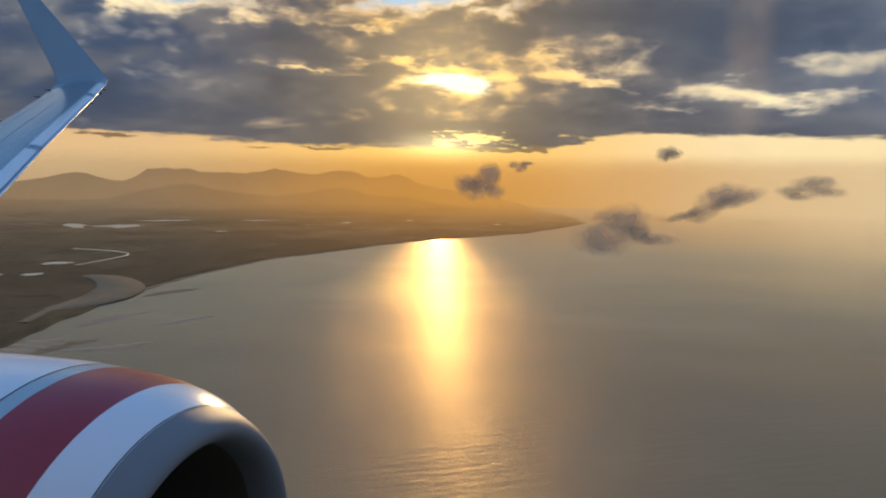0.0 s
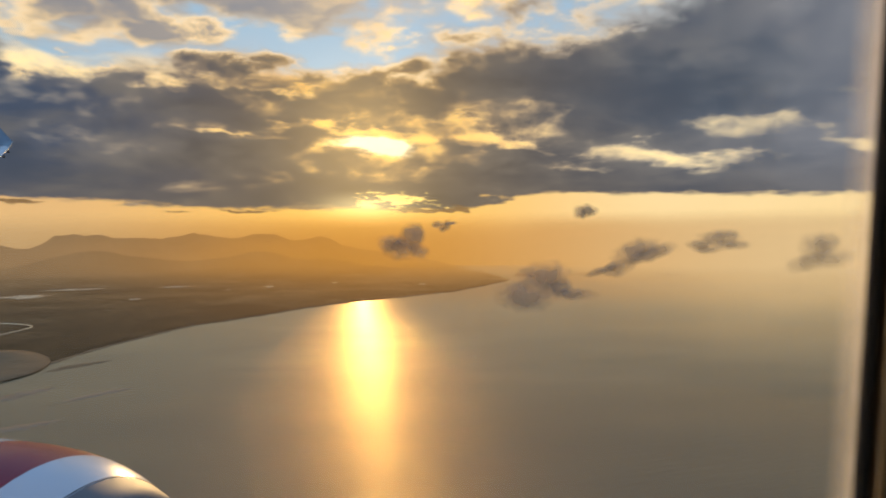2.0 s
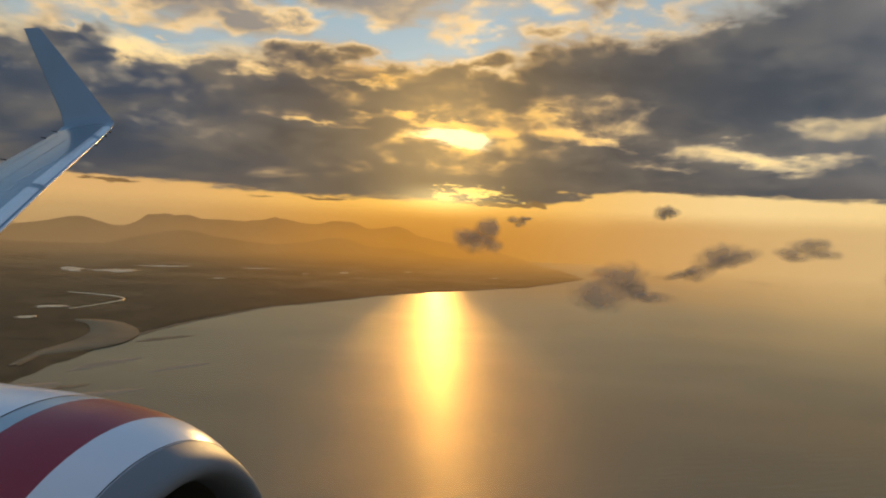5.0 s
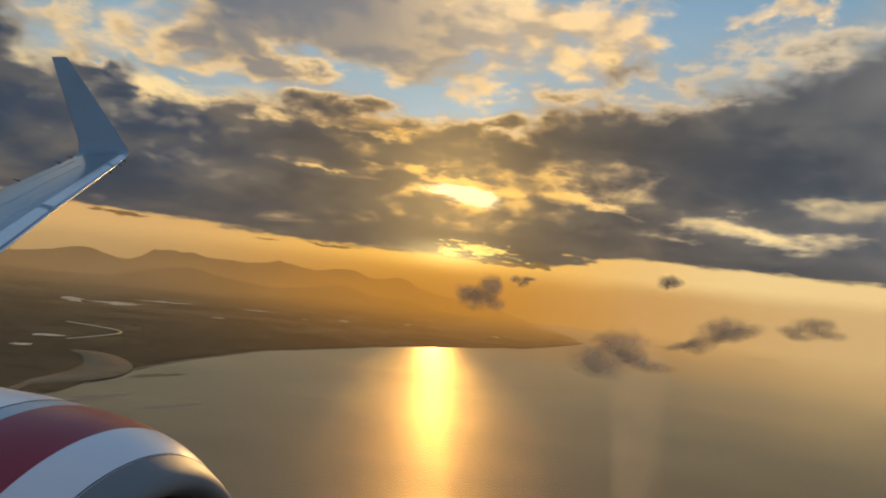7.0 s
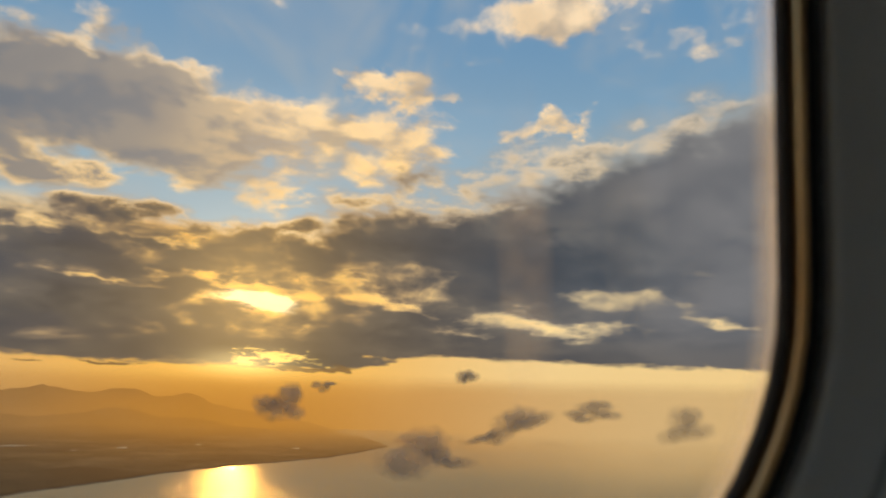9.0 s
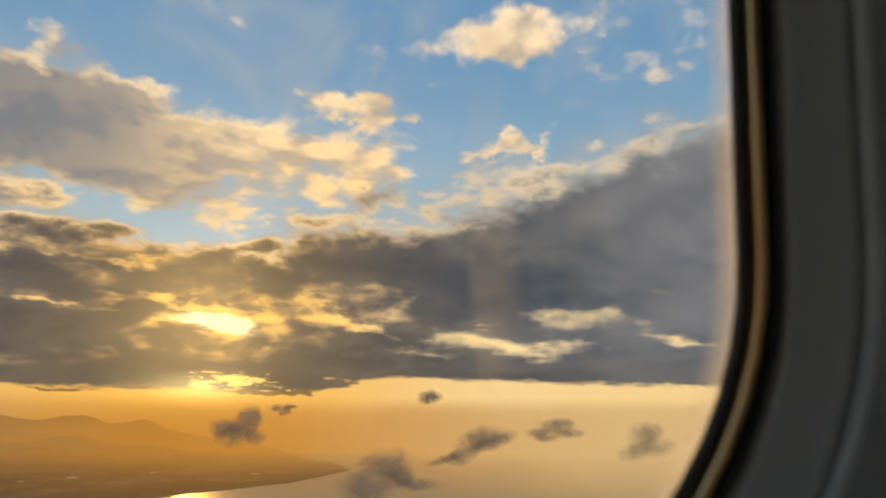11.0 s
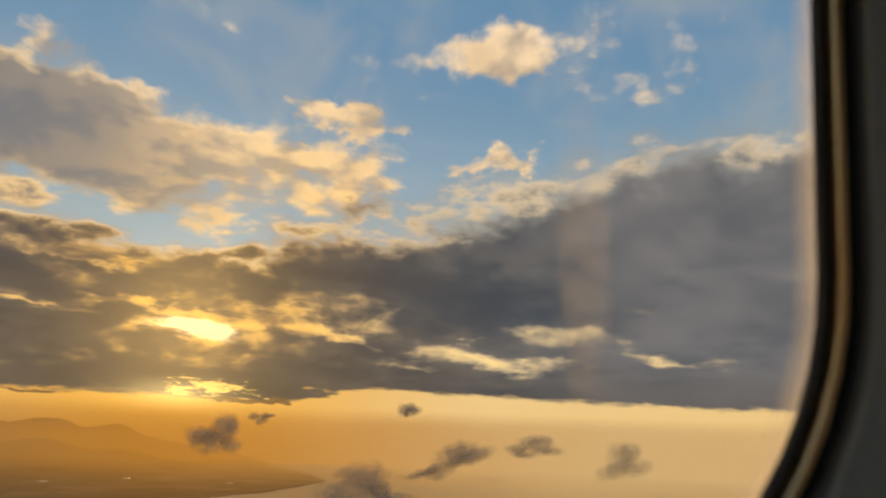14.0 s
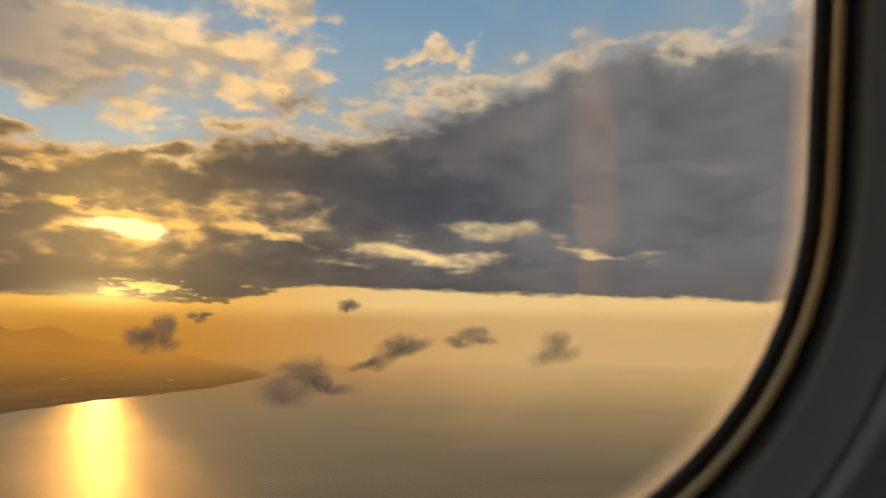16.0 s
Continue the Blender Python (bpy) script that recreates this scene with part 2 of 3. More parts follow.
    k.l.new(bg.outputs[0], out.inputs[0])


build_world()

sun = new("sun", bpy.data.lights.new("sun", "SUN"))
sun.data.energy, sun.data.angle, sun.data.color = 2.0, radians(0.6), (1.0, 0.57, 0.18)
sun.matrix_world = look(heading(SUN_AZ, SUN_EL) * 50, (0, 0, 0))


# ---------------------------------------------------------------- materials
def material(name):
    mat = bpy.data.materials.new(name)
    mat.use_nodes = True
    return mat, Nodes(mat.node_tree)


def principled(k, color, rough=0.5, metal=0.0, normal=None, spec=0.5):
    p = k.n.new("ShaderNodeBsdfPrincipled")
    k.put(p.inputs["Base Color"], color)
    k.put(p.inputs["Roughness"], rough)
    p.inputs["Metallic"].default_value = metal
    k.put(p.inputs["Specular IOR Level"], spec)
    if normal is not None:
        k.l.new(normal, p.inputs["Normal"])
    return p.outputs[0]


def finish(k, shader):
    out = k.n.new("ShaderNodeOutputMaterial")
    k.l.new(shader, out.inputs[0])


def paint(name, color, rough=0.3, metal=0.0, dirt=0.25, scale=3.0, bump=0.0, spec=0.5):
    """Painted or bare metal or plastic with grime at two scales."""
    mat, k = material(name)
    o = k.coord()
    stain = k.noise(o, scale, 5, 0.6)
    grain = k.noise(o, scale * 14, 3, 0.5)
    f = k.m("MULTIPLY", k.step(stain, 0.45, 0.75), dirt)
    col = k.mix(f, color, tuple(c * 0.45 for c in color[:3]) + (1,))
    r = k.m("ADD", rough, k.m("MULTIPLY", k.m("SUBTRACT", grain, 0.5), 0.12))
    finish(k, principled(k, col, r, metal, k.bump(grain, 0.15, bump) if bump else None, spec))
    return mat


WHITE = paint("white_paint", (0.53, 0.60, 0.69, 1), 0.2, 0, 0.12)
GREY = paint("lip_metal", (0.125, 0.145, 0.17, 1), 0.55, 0.1, 0.25)
BLUE = paint("blue_grey_paint", (0.26, 0.36, 0.44, 1), 0.25, 0, 0.15)
RED = paint("red_paint", (0.19, 0.001, 0.018, 1), 0.3, 0, 0.2)
LINER = paint("inlet_liner", (0.05, 0.045, 0.035, 1), 0.7, 0, 0.3)
BLADE = paint("fan_blade", (0.04, 0.04, 0.04, 1), 0.4, 0.6, 0.2)
WING = paint("wing_skin", (0.135, 0.195, 0.255, 1), 0.24, 0.3, 0.18, 0.8)
EDGE = paint("leading_edge", (0.62, 0.63, 0.65, 1), 0.25, 0.6, 0.1)
# grey, to dim the unseen body's bounce light on the engine
BELLY = paint("body_paint", (0.30, 0.32, 0.35, 1), 0.35, 0, 0.15)
BLACK = paint("black_rubber", (0.02, 0.02, 0.02, 1), 0.7)
SEAL = paint("seal", (0.085, 0.074, 0.064, 1), 0.55, 0, 0.3, 40)
# gold base colour paints the low sun's gleam on the trim ring
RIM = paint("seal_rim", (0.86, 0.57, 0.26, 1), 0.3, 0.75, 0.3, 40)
PLASTIC = paint("cabin_plastic", (0.58, 0.62, 0.61, 1), 0.55, 0, 0.15, 9, 0.0006)


def water_material(name, base, hazed, rough, swell, broad=0.72, sheen=0.16, calm_from=1300.0, calm_to=3600.0):
    """Bay water: wind ripples near, calmer towards the lee of the far shore. Distant haze is painted into its base
    colour.
    """
    mat, k = material(name)
    x, y, z = k.xyz(k.coord())
    along = k.m("MULTIPLY_ADD", x, -0.34, y)
    w = k.vec(k.m("MULTIPLY", x, 0.16), along, 0.0)
    waves = k.m("MULTIPLY_ADD", k.noise(w, 0.16, 2, 0.45, 0.25), 1.15, k.m("MULTIPLY", k.noise(w, 0.40, 2, 0.5, 0.2), 0.26))
    chop = k.noise(w, 0.8, 3, 0.6)
    patches = k.noise(k.vec(x, k.m("MULTIPLY", y, 2.0), 0.0), 0.003, 4, 0.6)
    far = k.step(k.m("SQRT", k.m("MULTIPLY_ADD", x, x, k.m("MULTIPLY", y, y))), calm_from, calm_to)
    h = k.m("MULTIPLY", k.m("MULTIPLY_ADD", chop, 0.3, waves), k.m("SUBTRACT", 1.0, far))
    nrm = k.bump(h, swell, 1.0)
    # haze painted in the base colour: paler and more golden towards the far shore
    haze_mask = k.step(k.m("ADD", k.m("MULTIPLY_ADD", x, 0.1, y), k.m("MULTIPLY", k.m("SUBTRACT", patches, 0.5), 900.0)), 250, 2300)
    col = k.mix(haze_mask, base, hazed)
    matte = k.n.new("ShaderNodeBsdfDiffuse")
    k.put(matte.inputs[0], col)

    def gloss(r, tint=(1, 1, 1, 1), rippled=True):
        g = k.n.new("ShaderNodeBsdfGlossy")
        g.inputs[0].default_value = tint
        k.put(g.inputs["Roughness"], k.m("ADD", r, k.m("MULTIPLY", k.m("SUBTRACT", patches, 0.5), 0.06)))
        if rippled:
            k.l.new(nrm, g.inputs["Normal"])
        return g.outputs[0]

    def blend(f, a, b):
        mx = k.n.new("ShaderNodeMixShader")
        k.put(mx.inputs[0], f)
        k.l.new(a, mx.inputs[1])
        k.l.new(b, mx.inputs[2])
        return mx.outputs[0]

    fres = k.n.new("ShaderNodeFresnel")
    fres.inputs[0].default_value = 1.33
    shine = blend(broad, gloss(rough, (1, 0.85, 0.52, 1)), gloss(min(1.0, rough * 2.8), (1, 0.78, 0.42, 1)))
    water = blend(k.m("MULTIPLY", fres.outputs[0], 0.66), matte.outputs[0], shine)
    # broad warm lobe added to mimic sunlit haze over the water
    finish(k, blend(sheen, water, gloss(0.74, (1, 0.85, 0.62, 1), False)))
    return mat


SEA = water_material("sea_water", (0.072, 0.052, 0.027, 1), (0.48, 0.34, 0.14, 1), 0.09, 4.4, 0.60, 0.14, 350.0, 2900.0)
# pale base paints the bright sky's reflection on ponds and creek
POND = water_material("pond_water", (0.46, 0.34, 0.20, 1), (0.46, 0.34, 0.20, 1), 0.12, 0.02, 0.3, 0.35)


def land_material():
    """Dry fields, scrub and woods far below, a backdrop with sunlit haze painted on as a glow."""
    mat, k = material("coastal_land")
    o = k.coord()
    fields = k.n.new("ShaderNodeTexVoronoi")
    k.l.new(o, fields.inputs["Vector"])
    fields.inputs["Scale"].default_value = 0.007
    f = k.xyz(fields.outputs["Color"])[0]
    n = k.noise(o, 0.0035, 6, 0.6)
    fine = k.noise(o, 0.03, 5, 0.65)
    col = k.mix(k.step(n, 0.38, 0.62), (0.06, 0.042, 0.02, 1), (0.14, 0.09, 0.04, 1))
    col = k.mix(k.m("MULTIPLY", k.m("POWER", f, 3.0), 0.5), col, (0.26, 0.18, 0.09, 1))
    col = k.mix(k.step(fine, 0.46, 0.62, 0.0, 0.8), col, (0.03, 0.026, 0.016, 1))
    # haze painted in the base colour: darkened near the shore, paler inland
    inland_haze = k.step(k.m("ADD", k.xyz(o)[1], k.m("MULTIPLY", k.m("SUBTRACT", n, 0.5), 1500.0)), 900, 3300)
    col = k.mix(inland_haze, k.mix(0.55, col, (0.035, 0.03, 0.02, 1)), col)
    p = k.n.new("ShaderNodeBsdfPrincipled")
    k.put(p.inputs["Base Color"], col)
    p.inputs["Roughness"].default_value = 1.0
    p.inputs["Specular IOR Level"].default_value = 0.05
    # emission paints the haze: stronger with distance, golden below the sun
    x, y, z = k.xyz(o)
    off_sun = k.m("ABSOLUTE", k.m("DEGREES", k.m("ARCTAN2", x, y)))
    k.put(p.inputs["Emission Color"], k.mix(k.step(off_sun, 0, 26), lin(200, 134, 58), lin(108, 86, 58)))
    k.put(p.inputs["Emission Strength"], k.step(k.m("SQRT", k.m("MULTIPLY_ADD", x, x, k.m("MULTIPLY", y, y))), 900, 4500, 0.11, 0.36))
    k.l.new(k.bump(fine, 0.3, 3.0), p.inputs["Normal"])
    finish(k, p.outputs[0])
    return mat


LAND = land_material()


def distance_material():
    """Far land seen through miles of sunlit haze: a backdrop with the haze painted on as a glow."""
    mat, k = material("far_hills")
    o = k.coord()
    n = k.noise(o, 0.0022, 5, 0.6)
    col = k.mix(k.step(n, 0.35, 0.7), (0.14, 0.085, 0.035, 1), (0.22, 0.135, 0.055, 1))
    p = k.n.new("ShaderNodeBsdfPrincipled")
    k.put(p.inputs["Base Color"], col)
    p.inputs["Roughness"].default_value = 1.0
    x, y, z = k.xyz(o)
    # emission paints the haze, golden below the sun and browner aside
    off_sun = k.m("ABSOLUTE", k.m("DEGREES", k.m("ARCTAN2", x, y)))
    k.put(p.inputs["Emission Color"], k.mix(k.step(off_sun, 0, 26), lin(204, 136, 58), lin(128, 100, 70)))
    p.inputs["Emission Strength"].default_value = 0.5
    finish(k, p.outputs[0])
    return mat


def sea_haze_material(most, ramp, on_land, shift):
    """Glowing sheet that paints golden haze where the land and the sea meet the sky, clear at its foot and head."""
    mat, k = material("sea_haze")
    gx, gy, gz = k.xyz(k.coord("Generated"))
    x, y, z = k.xyz(k.coord())
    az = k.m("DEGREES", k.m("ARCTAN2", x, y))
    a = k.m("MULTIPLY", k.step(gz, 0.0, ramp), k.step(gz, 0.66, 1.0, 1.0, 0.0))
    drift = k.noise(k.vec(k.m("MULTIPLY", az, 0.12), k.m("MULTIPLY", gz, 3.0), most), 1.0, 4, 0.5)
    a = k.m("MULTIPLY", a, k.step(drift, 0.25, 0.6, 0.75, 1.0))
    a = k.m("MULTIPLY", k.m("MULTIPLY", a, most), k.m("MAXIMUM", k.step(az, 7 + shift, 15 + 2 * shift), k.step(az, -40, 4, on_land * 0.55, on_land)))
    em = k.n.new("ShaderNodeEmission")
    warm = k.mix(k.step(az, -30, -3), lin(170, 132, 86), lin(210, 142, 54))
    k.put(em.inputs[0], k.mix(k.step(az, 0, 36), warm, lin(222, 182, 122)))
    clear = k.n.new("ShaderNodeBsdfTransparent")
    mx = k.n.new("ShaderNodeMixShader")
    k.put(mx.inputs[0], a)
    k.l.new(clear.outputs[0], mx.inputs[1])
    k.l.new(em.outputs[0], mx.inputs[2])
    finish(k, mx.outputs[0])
    return mat


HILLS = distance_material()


def cloud_material():
    """Thin grey scud: ragged, see-through towards its edges."""
    mat, k = material("scud")
    gx, gy, gz = k.xyz(k.coord("Generated"))
    info = k.n.new("ShaderNodeObjectInfo")
    shift = k.m("MULTIPLY", info.outputs["Random"], 50.0)
    d = k.ellipse(gx, gz, 0.5, 0.5, 0.5, 0.5)
    x, y, z = k.xyz(k.coord())
    v = k.vec(k.m("ADD", x, shift), z, shift)
    n = k.m("ADD", k.m("MULTIPLY", k.noise(v, 0.022, 5, 0.55, 0.3), 0.75), k.m("MULTIPLY", k.noise(v, 0.07, 5, 0.6, 0.2), 0.35))
    a = k.step(k.m("ADD", d, k.m("MULTIPLY", k.m("SUBTRACT", n, 0.5), 2.2)), -0.25, 1.05, 0.84, 0.0)
    diff = k.n.new("ShaderNodeBsdfDiffuse")
    diff.inputs[0].default_value = (0.21, 0.215, 0.225, 1)
    trans = k.n.new("ShaderNodeBsdfTranslucent")
    trans.inputs[0].default_value = (0.30, 0.26, 0.21, 1)
    body = k.n.new("ShaderNodeMixShader")
    body.inputs[0].default_value = 0.3
    k.l.new(diff.outputs[0], body.inputs[1])
    k.l.new(trans.outputs[0], body.inputs[2])
    clear = k.n.new("ShaderNodeBsdfTransparent")
    mixed = k.n.new("ShaderNodeMixShader")
    k.put(mixed.inputs[0], a)
    k.l.new(clear.outputs[0], mixed.inputs[1])
    k.l.new(body.outputs[0], mixed.inputs[2])
    finish(k, mixed.outputs[0])
    return mat


SCUD = cloud_material()


def smear_material():
    mat, k = material("pane_smear")
    gx, gy, gz = k.xyz(k.coord("Generated"))
    n = k.noise(k.vec(k.m("MULTIPLY", gx, 3.0), k.m("MULTIPLY", gz, 14.0), 0.0), 1.0, 4, 0.5)
    side = k.m("SUBTRACT", 1.0, k.m("MULTIPLY", k.m("ABSOLUTE", k.m("SUBTRACT", gx, 0.5)), 2.0), 0.0, True)
    a = k.m("MULTIPLY", k.m("MULTIPLY", k.m("POWER", k.step(side, 0.0, 1.0), 1.4), k.m("MULTIPLY", k.step(n, 0.28, 0.66, 0.35, 1.0), k.m("MULTIPLY", k.step(gz, 0.0, 0.4), k.step(gz, 0.6, 1.0, 1.0, 0.0)))), 0.17)
    tr = k.n.new("ShaderNodeBsdfTranslucent")
    tr.inputs[0].default_value = (0.80, 0.72, 0.60, 1)
    clear = k.n.new("ShaderNodeBsdfTransparent")
    mx = k.n.new("ShaderNodeMixShader")
    k.put(mx.inputs[0], a)
    k.l.new(clear.outputs[0], mx.inputs[1])
    k.l.new(tr.outputs[0], mx.inputs[2])
    finish(k, mx.outputs[0])
    return mat


def pane_material():
    mat, k = material("acrylic")
    clear = k.n.new("ShaderNodeBsdfTransparent")
    clear.inputs[0].default_value = (0.98, 0.985, 0.985, 1)
    gl = k.n.new("ShaderNodeBsdfGlossy")
    gl.inputs["Roughness"].default_value = 0.06
    mx = k.n.new("ShaderNodeMixShader")
    mx.inputs[0].default_value = 0.02
    k.l.new(clear.outputs[0], mx.inputs[1])
    k.l.new(gl.outputs[0], mx.inputs[2])
    finish(k, mx.outputs[0])
    return mat


def margin_material(name, most):
    mat, k = material(name)
    n = k.noise(k.coord(), 60.0, 4, 0.6)
    tr = k.n.new("ShaderNodeBsdfTranslucent")
    tr.inputs[0].default_value = (0.80, 0.76, 0.70, 1)
    clear = k.n.new("ShaderNodeBsdfTransparent")
    mx = k.n.new("ShaderNodeMixShader")
    k.put(mx.inputs[0], k.m("MULTIPLY", k.step(n, 0.3, 0.7, 0.7, 1.0), most))
    k.l.new(clear.outputs[0], mx.inputs[1])
    k.l.new(tr.outputs[0], mx.inputs[2])
    finish(k, mx.outputs[0])
    return mat


HAZE_1, HAZE_2, HAZE_3 = margin_material("margin_outer", 0.14), margin_material("margin_middle", 0.32), margin_material("margin_inner", 0.52)
PANE = pane_material()
SMEAR = smear_material()
SAND = paint("wet_sand", (0.25, 0.172, 0.095, 1), 0.95, 0, 0.55, 0.03, spec=0.05)
MUD = paint("tidal_mud", (0.33, 0.24, 0.15, 1), 0.95, 0, 0.4, 0.03, spec=0.05)


# ---------------------------------------------------------------- helpers
def mesh(name, verts, faces, mat, smooth=True):
    me = bpy.data.meshes.new(name)
    me.from_pydata([tuple(v) for v in verts], [], faces)
    me.update()
    if smooth:
        for p in me.polygons:
            p.use_smooth = True
    me.materials.append(mat)
    return me


def thing(name, label, category, kind="", pose_m=None, group=""):
    ob = new(name)
    if pose_m is not None:
        ob.matrix_world = pose_m
    return tagged(ob, label, category, group, kind)


def part(name, me, parent, label=""):
    ob = new(name, me)
    ob.parent = parent
    return tagged(ob, label) if label else ob


def grid(rows_, closed=False, flip=False):
    """Vertices and faces of a net of rows; closed: each row is a ring."""
    n = len(rows_[0])
    verts = [v for r in rows_ for v in r]
    faces = []
    for i in range(len(rows_) - 1):
        for j in range(n if closed else n - 1):
            a, b = i * n + j, i * n + (j + 1) % n
            f = (a, b, b + n, a + n)
            faces.append(f[::-1] if flip else f)
    return verts, faces


# ---------------------------------------------------------------- sea and land
REACH = 4880.0


def build_sea():
    rings = [0.0] + [60 * 1.22 ** i for i in range(23)]
    rings = [r for r in rings if r < REACH] + [REACH]
    rows_ = [[place(a * 4.0, max(r, 0.5), 0) for a in range(90)] for r in rings]
    v, f = grid(rows_, True)
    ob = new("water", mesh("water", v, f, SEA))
    tagged(ob, "calm open sea with fine wind ripples glinting gold", "sea", kind="structure")


# shoreline of the bay: azimuth and distance
shore = [(-70, 430), (-48, 640), (-36, 850), (-33, 930), (-31, 1010), (-29, 1070), (-26.5, 1195), (-22.5, 1365), (-19.4, 1480), (-15, 1670), (-10.3, 1805),
         (-6.5, 1975), (-2.7, 2135), (2.0, 2310), (5.8, 2500), (8.5, 2790), (10.8, 3170)]


def shore_at(az):
    for (a, r), (b, s) in zip(shore, shore[1:]):
        if az <= b:
            return r + (s - r) * (az - a) / (b - a)
    return shore[-1][1]


def far_shore(az):
    """The far edge of the land: behind the hills, then the thin point to the right."""
    return 4720 if az < 4 else max(4720 - (az - 4) * 180 if az < 8.5 else 3910 - (az - 8.5) * 310, 3190)


# hills: azimuth, distance, width in degrees, depth, height
tops = ((-36, 4350, 7, 330, 165), (-29, 4400, 6, 300, 195), (-22.5, 4300, 4.4, 360, 248), (-18.4, 4330, 4, 320, 226), (-14.2, 4350, 4.5, 300, 240),
        (-9.6, 4320, 3.6, 330, 246), (-5.2, 4350, 4, 300, 215), (-0.9, 4400, 4.5, 280, 140), (4, 4400, 4, 280, 105), (-52, 4300, 10, 400, 185),
        (-24, 3720, 9, 300, 42), (-12, 3760, 8, 300, 38), (-33, 3800, 6, 300, 40), (-2, 3900, 7, 260, 30))


def plain_height(az, r, x, y):
    z = 2.6 + 0.7 * noise.noise((x / 220, y / 220, 0))
    h = 0.0
    for a, d, wa, wd, top in tops:
        h += (top * math.exp(-((az - a) / wa) ** 2 - ((r - d) / wd) ** 2)) ** 4
    h **= 0.25
    h *= 0.93
    if h > 2:
        h *= 1 + 0.24 * noise.fractal((x / 420, y / 420, 2), 0.7, 2.1, 7)
    return z + h * max(0.0, min(1.0, (9.0 - az) / 8)) ** 1.2


def build_land():
    """The plain and the far hills behind it, cut where the hills begin."""
    for name, near, far, mat, label, cat in (("ground", 0, 3250, LAND, "coastal plain with dry fields, dark woods and painted haze glow", "land"),
                                             ("backdrop", 3250, 4720, LAND, "far brown hills with golden haze painted on", "hills")):
        rows_ = []
        for i in range(-175, 28):
            az = i * 0.4
            r0 = shore_at(az) * (1 + 0.012 * noise.noise((az * 0.9, 3, 0)))
            edge = max(far_shore(az), r0 + 40)
            lo, hi = max(r0, near), min(edge, far)
            if hi - lo < 5:
                continue
            row = []
            for j in range(60):
                r = lo + (hi - lo) * (j / 59) ** 1.05
                p = place(az, r)
                row.append(Vector((p.x, p.y, plain_height(az, r, p.x, p.y))))
            if lo == r0:
                row[0].z = -1.0
            if hi == edge:
                row[-1].z = -1.0
            rows_.append(row)
        v, f = grid(rows_, flip=True)
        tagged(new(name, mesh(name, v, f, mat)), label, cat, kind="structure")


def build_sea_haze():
    # standing sheets added to glow like haze, one behind another
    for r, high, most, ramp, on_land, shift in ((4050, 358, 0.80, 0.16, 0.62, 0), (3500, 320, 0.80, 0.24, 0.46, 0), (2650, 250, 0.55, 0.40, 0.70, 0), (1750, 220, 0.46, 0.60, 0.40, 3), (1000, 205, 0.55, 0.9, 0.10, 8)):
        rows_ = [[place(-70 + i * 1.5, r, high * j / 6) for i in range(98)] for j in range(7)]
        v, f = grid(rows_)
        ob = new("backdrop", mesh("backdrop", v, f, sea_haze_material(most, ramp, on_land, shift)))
        tagged(ob, "glowing sheet painted as golden haze over the sea", "haze", kind="structure")


def ribbon(points, widths, z, name, mat, label, category, group="", skirt=1.5):
    """A flat, slightly crowned strip along points, with a width at each."""
    rows_ = []
    for i, p in enumerate(points):
        q = points[min(i + 1, len(points) - 1)] - points[max(i - 1, 0)]
        n = Vector((-q.y, q.x, 0)).normalized()
        w = widths[i] / 2
        rows_.append([Vector((p.x, p.y, 0)) + n * w * c + Vector((0, 0, zz)) for c, zz in ((-1, z - skirt), (-0.96, z), (0, z + 0.25), (0.96, z), (1, z - skirt))])
    v, f = grid(rows_)
    ob = new(name, mesh(name, v, f, mat))
    return tagged(ob, label, category, group)


def smooth_line(pts, n=40):
    """Points (azimuth, distance) joined by a soft curve."""
    out = []
    m = len(pts) - 1
    for i in range(n + 1):
        s = i / n * m
        j = min(int(s), m - 1)
        f = s - j
        p0, p1, p2, p3 = (Vector(place(*pts[max(0, min(m, q))])) for q in (j - 1, j, j + 1, j + 2))
        out.append(0.5 * ((2 * p1) + (p2 - p0) * f + (2 * p0 - 5 * p1 + 4 * p2 - p3) * f * f + (3 * p1 - p0 - 3 * p2 + p3) * f ** 3))
    return out


def build_ponds():
    for az, r, wide, deep in ((-29.5, 2830, 1.5, 230), (-26.4, 2750, 3.0, 150), (-23.3, 3040, 3.0, 70), (-27.9, 3560, 1.5, 70),
                              (-29.0, 3460, 1.0, 60), (-27.2, 3380, 1.2, 50), (-16.1, 3010, 1.6, 55), (-9.1, 2885, 0.6, 70),
                              (-18.4, 3520, 0.6, 40), (-3.8, 3070, 0.5, 45), (-19.1, 2460, 0.8, 36), (-30.7, 1674, 1.6, 36),
                              (-32.3, 1508, 1.2, 30), (-34.9, 1525, 1.3, 30), (3.5, 2900, 0.5, 40), (-12.3, 2760, 0.4, 30)):
        n = 44
        c = place(az, r)
        side, out = heading(az + 90, 0), heading(az, 0)
        rim = []
        for i in range(n):
            a = 2 * math.pi * i / n
            k = 1 + 0.75 * noise.noise((math.cos(a) * 2.1 + az, math.sin(a) * 2.1, r)) + 0.6 * noise.noise((math.cos(a) * 5.5 + az, math.sin(a) * 5.5, r))
            rim.append(c + side * (math.cos(a) * radians(wide) * r / 2 * k) + out * (math.sin(a) * deep / 2 * k) + Vector((0, 0, 3.6)))
        low = [p - Vector((0, 0, 0.8)) for p in rim]
        mid = [c + (p - c) * 0.5 for p in rim]
        mid = [Vector((p.x, p.y, 3.62)) for p in mid]
        v, f = grid([low, rim, mid], True)
        f.append(tuple(range(2 * n, 3 * n)))
        ob = new("pond", mesh("pond", v, f, POND))
        tagged(ob, "shallow pond shining on the coastal plain", "pond", "ponds on the plain")


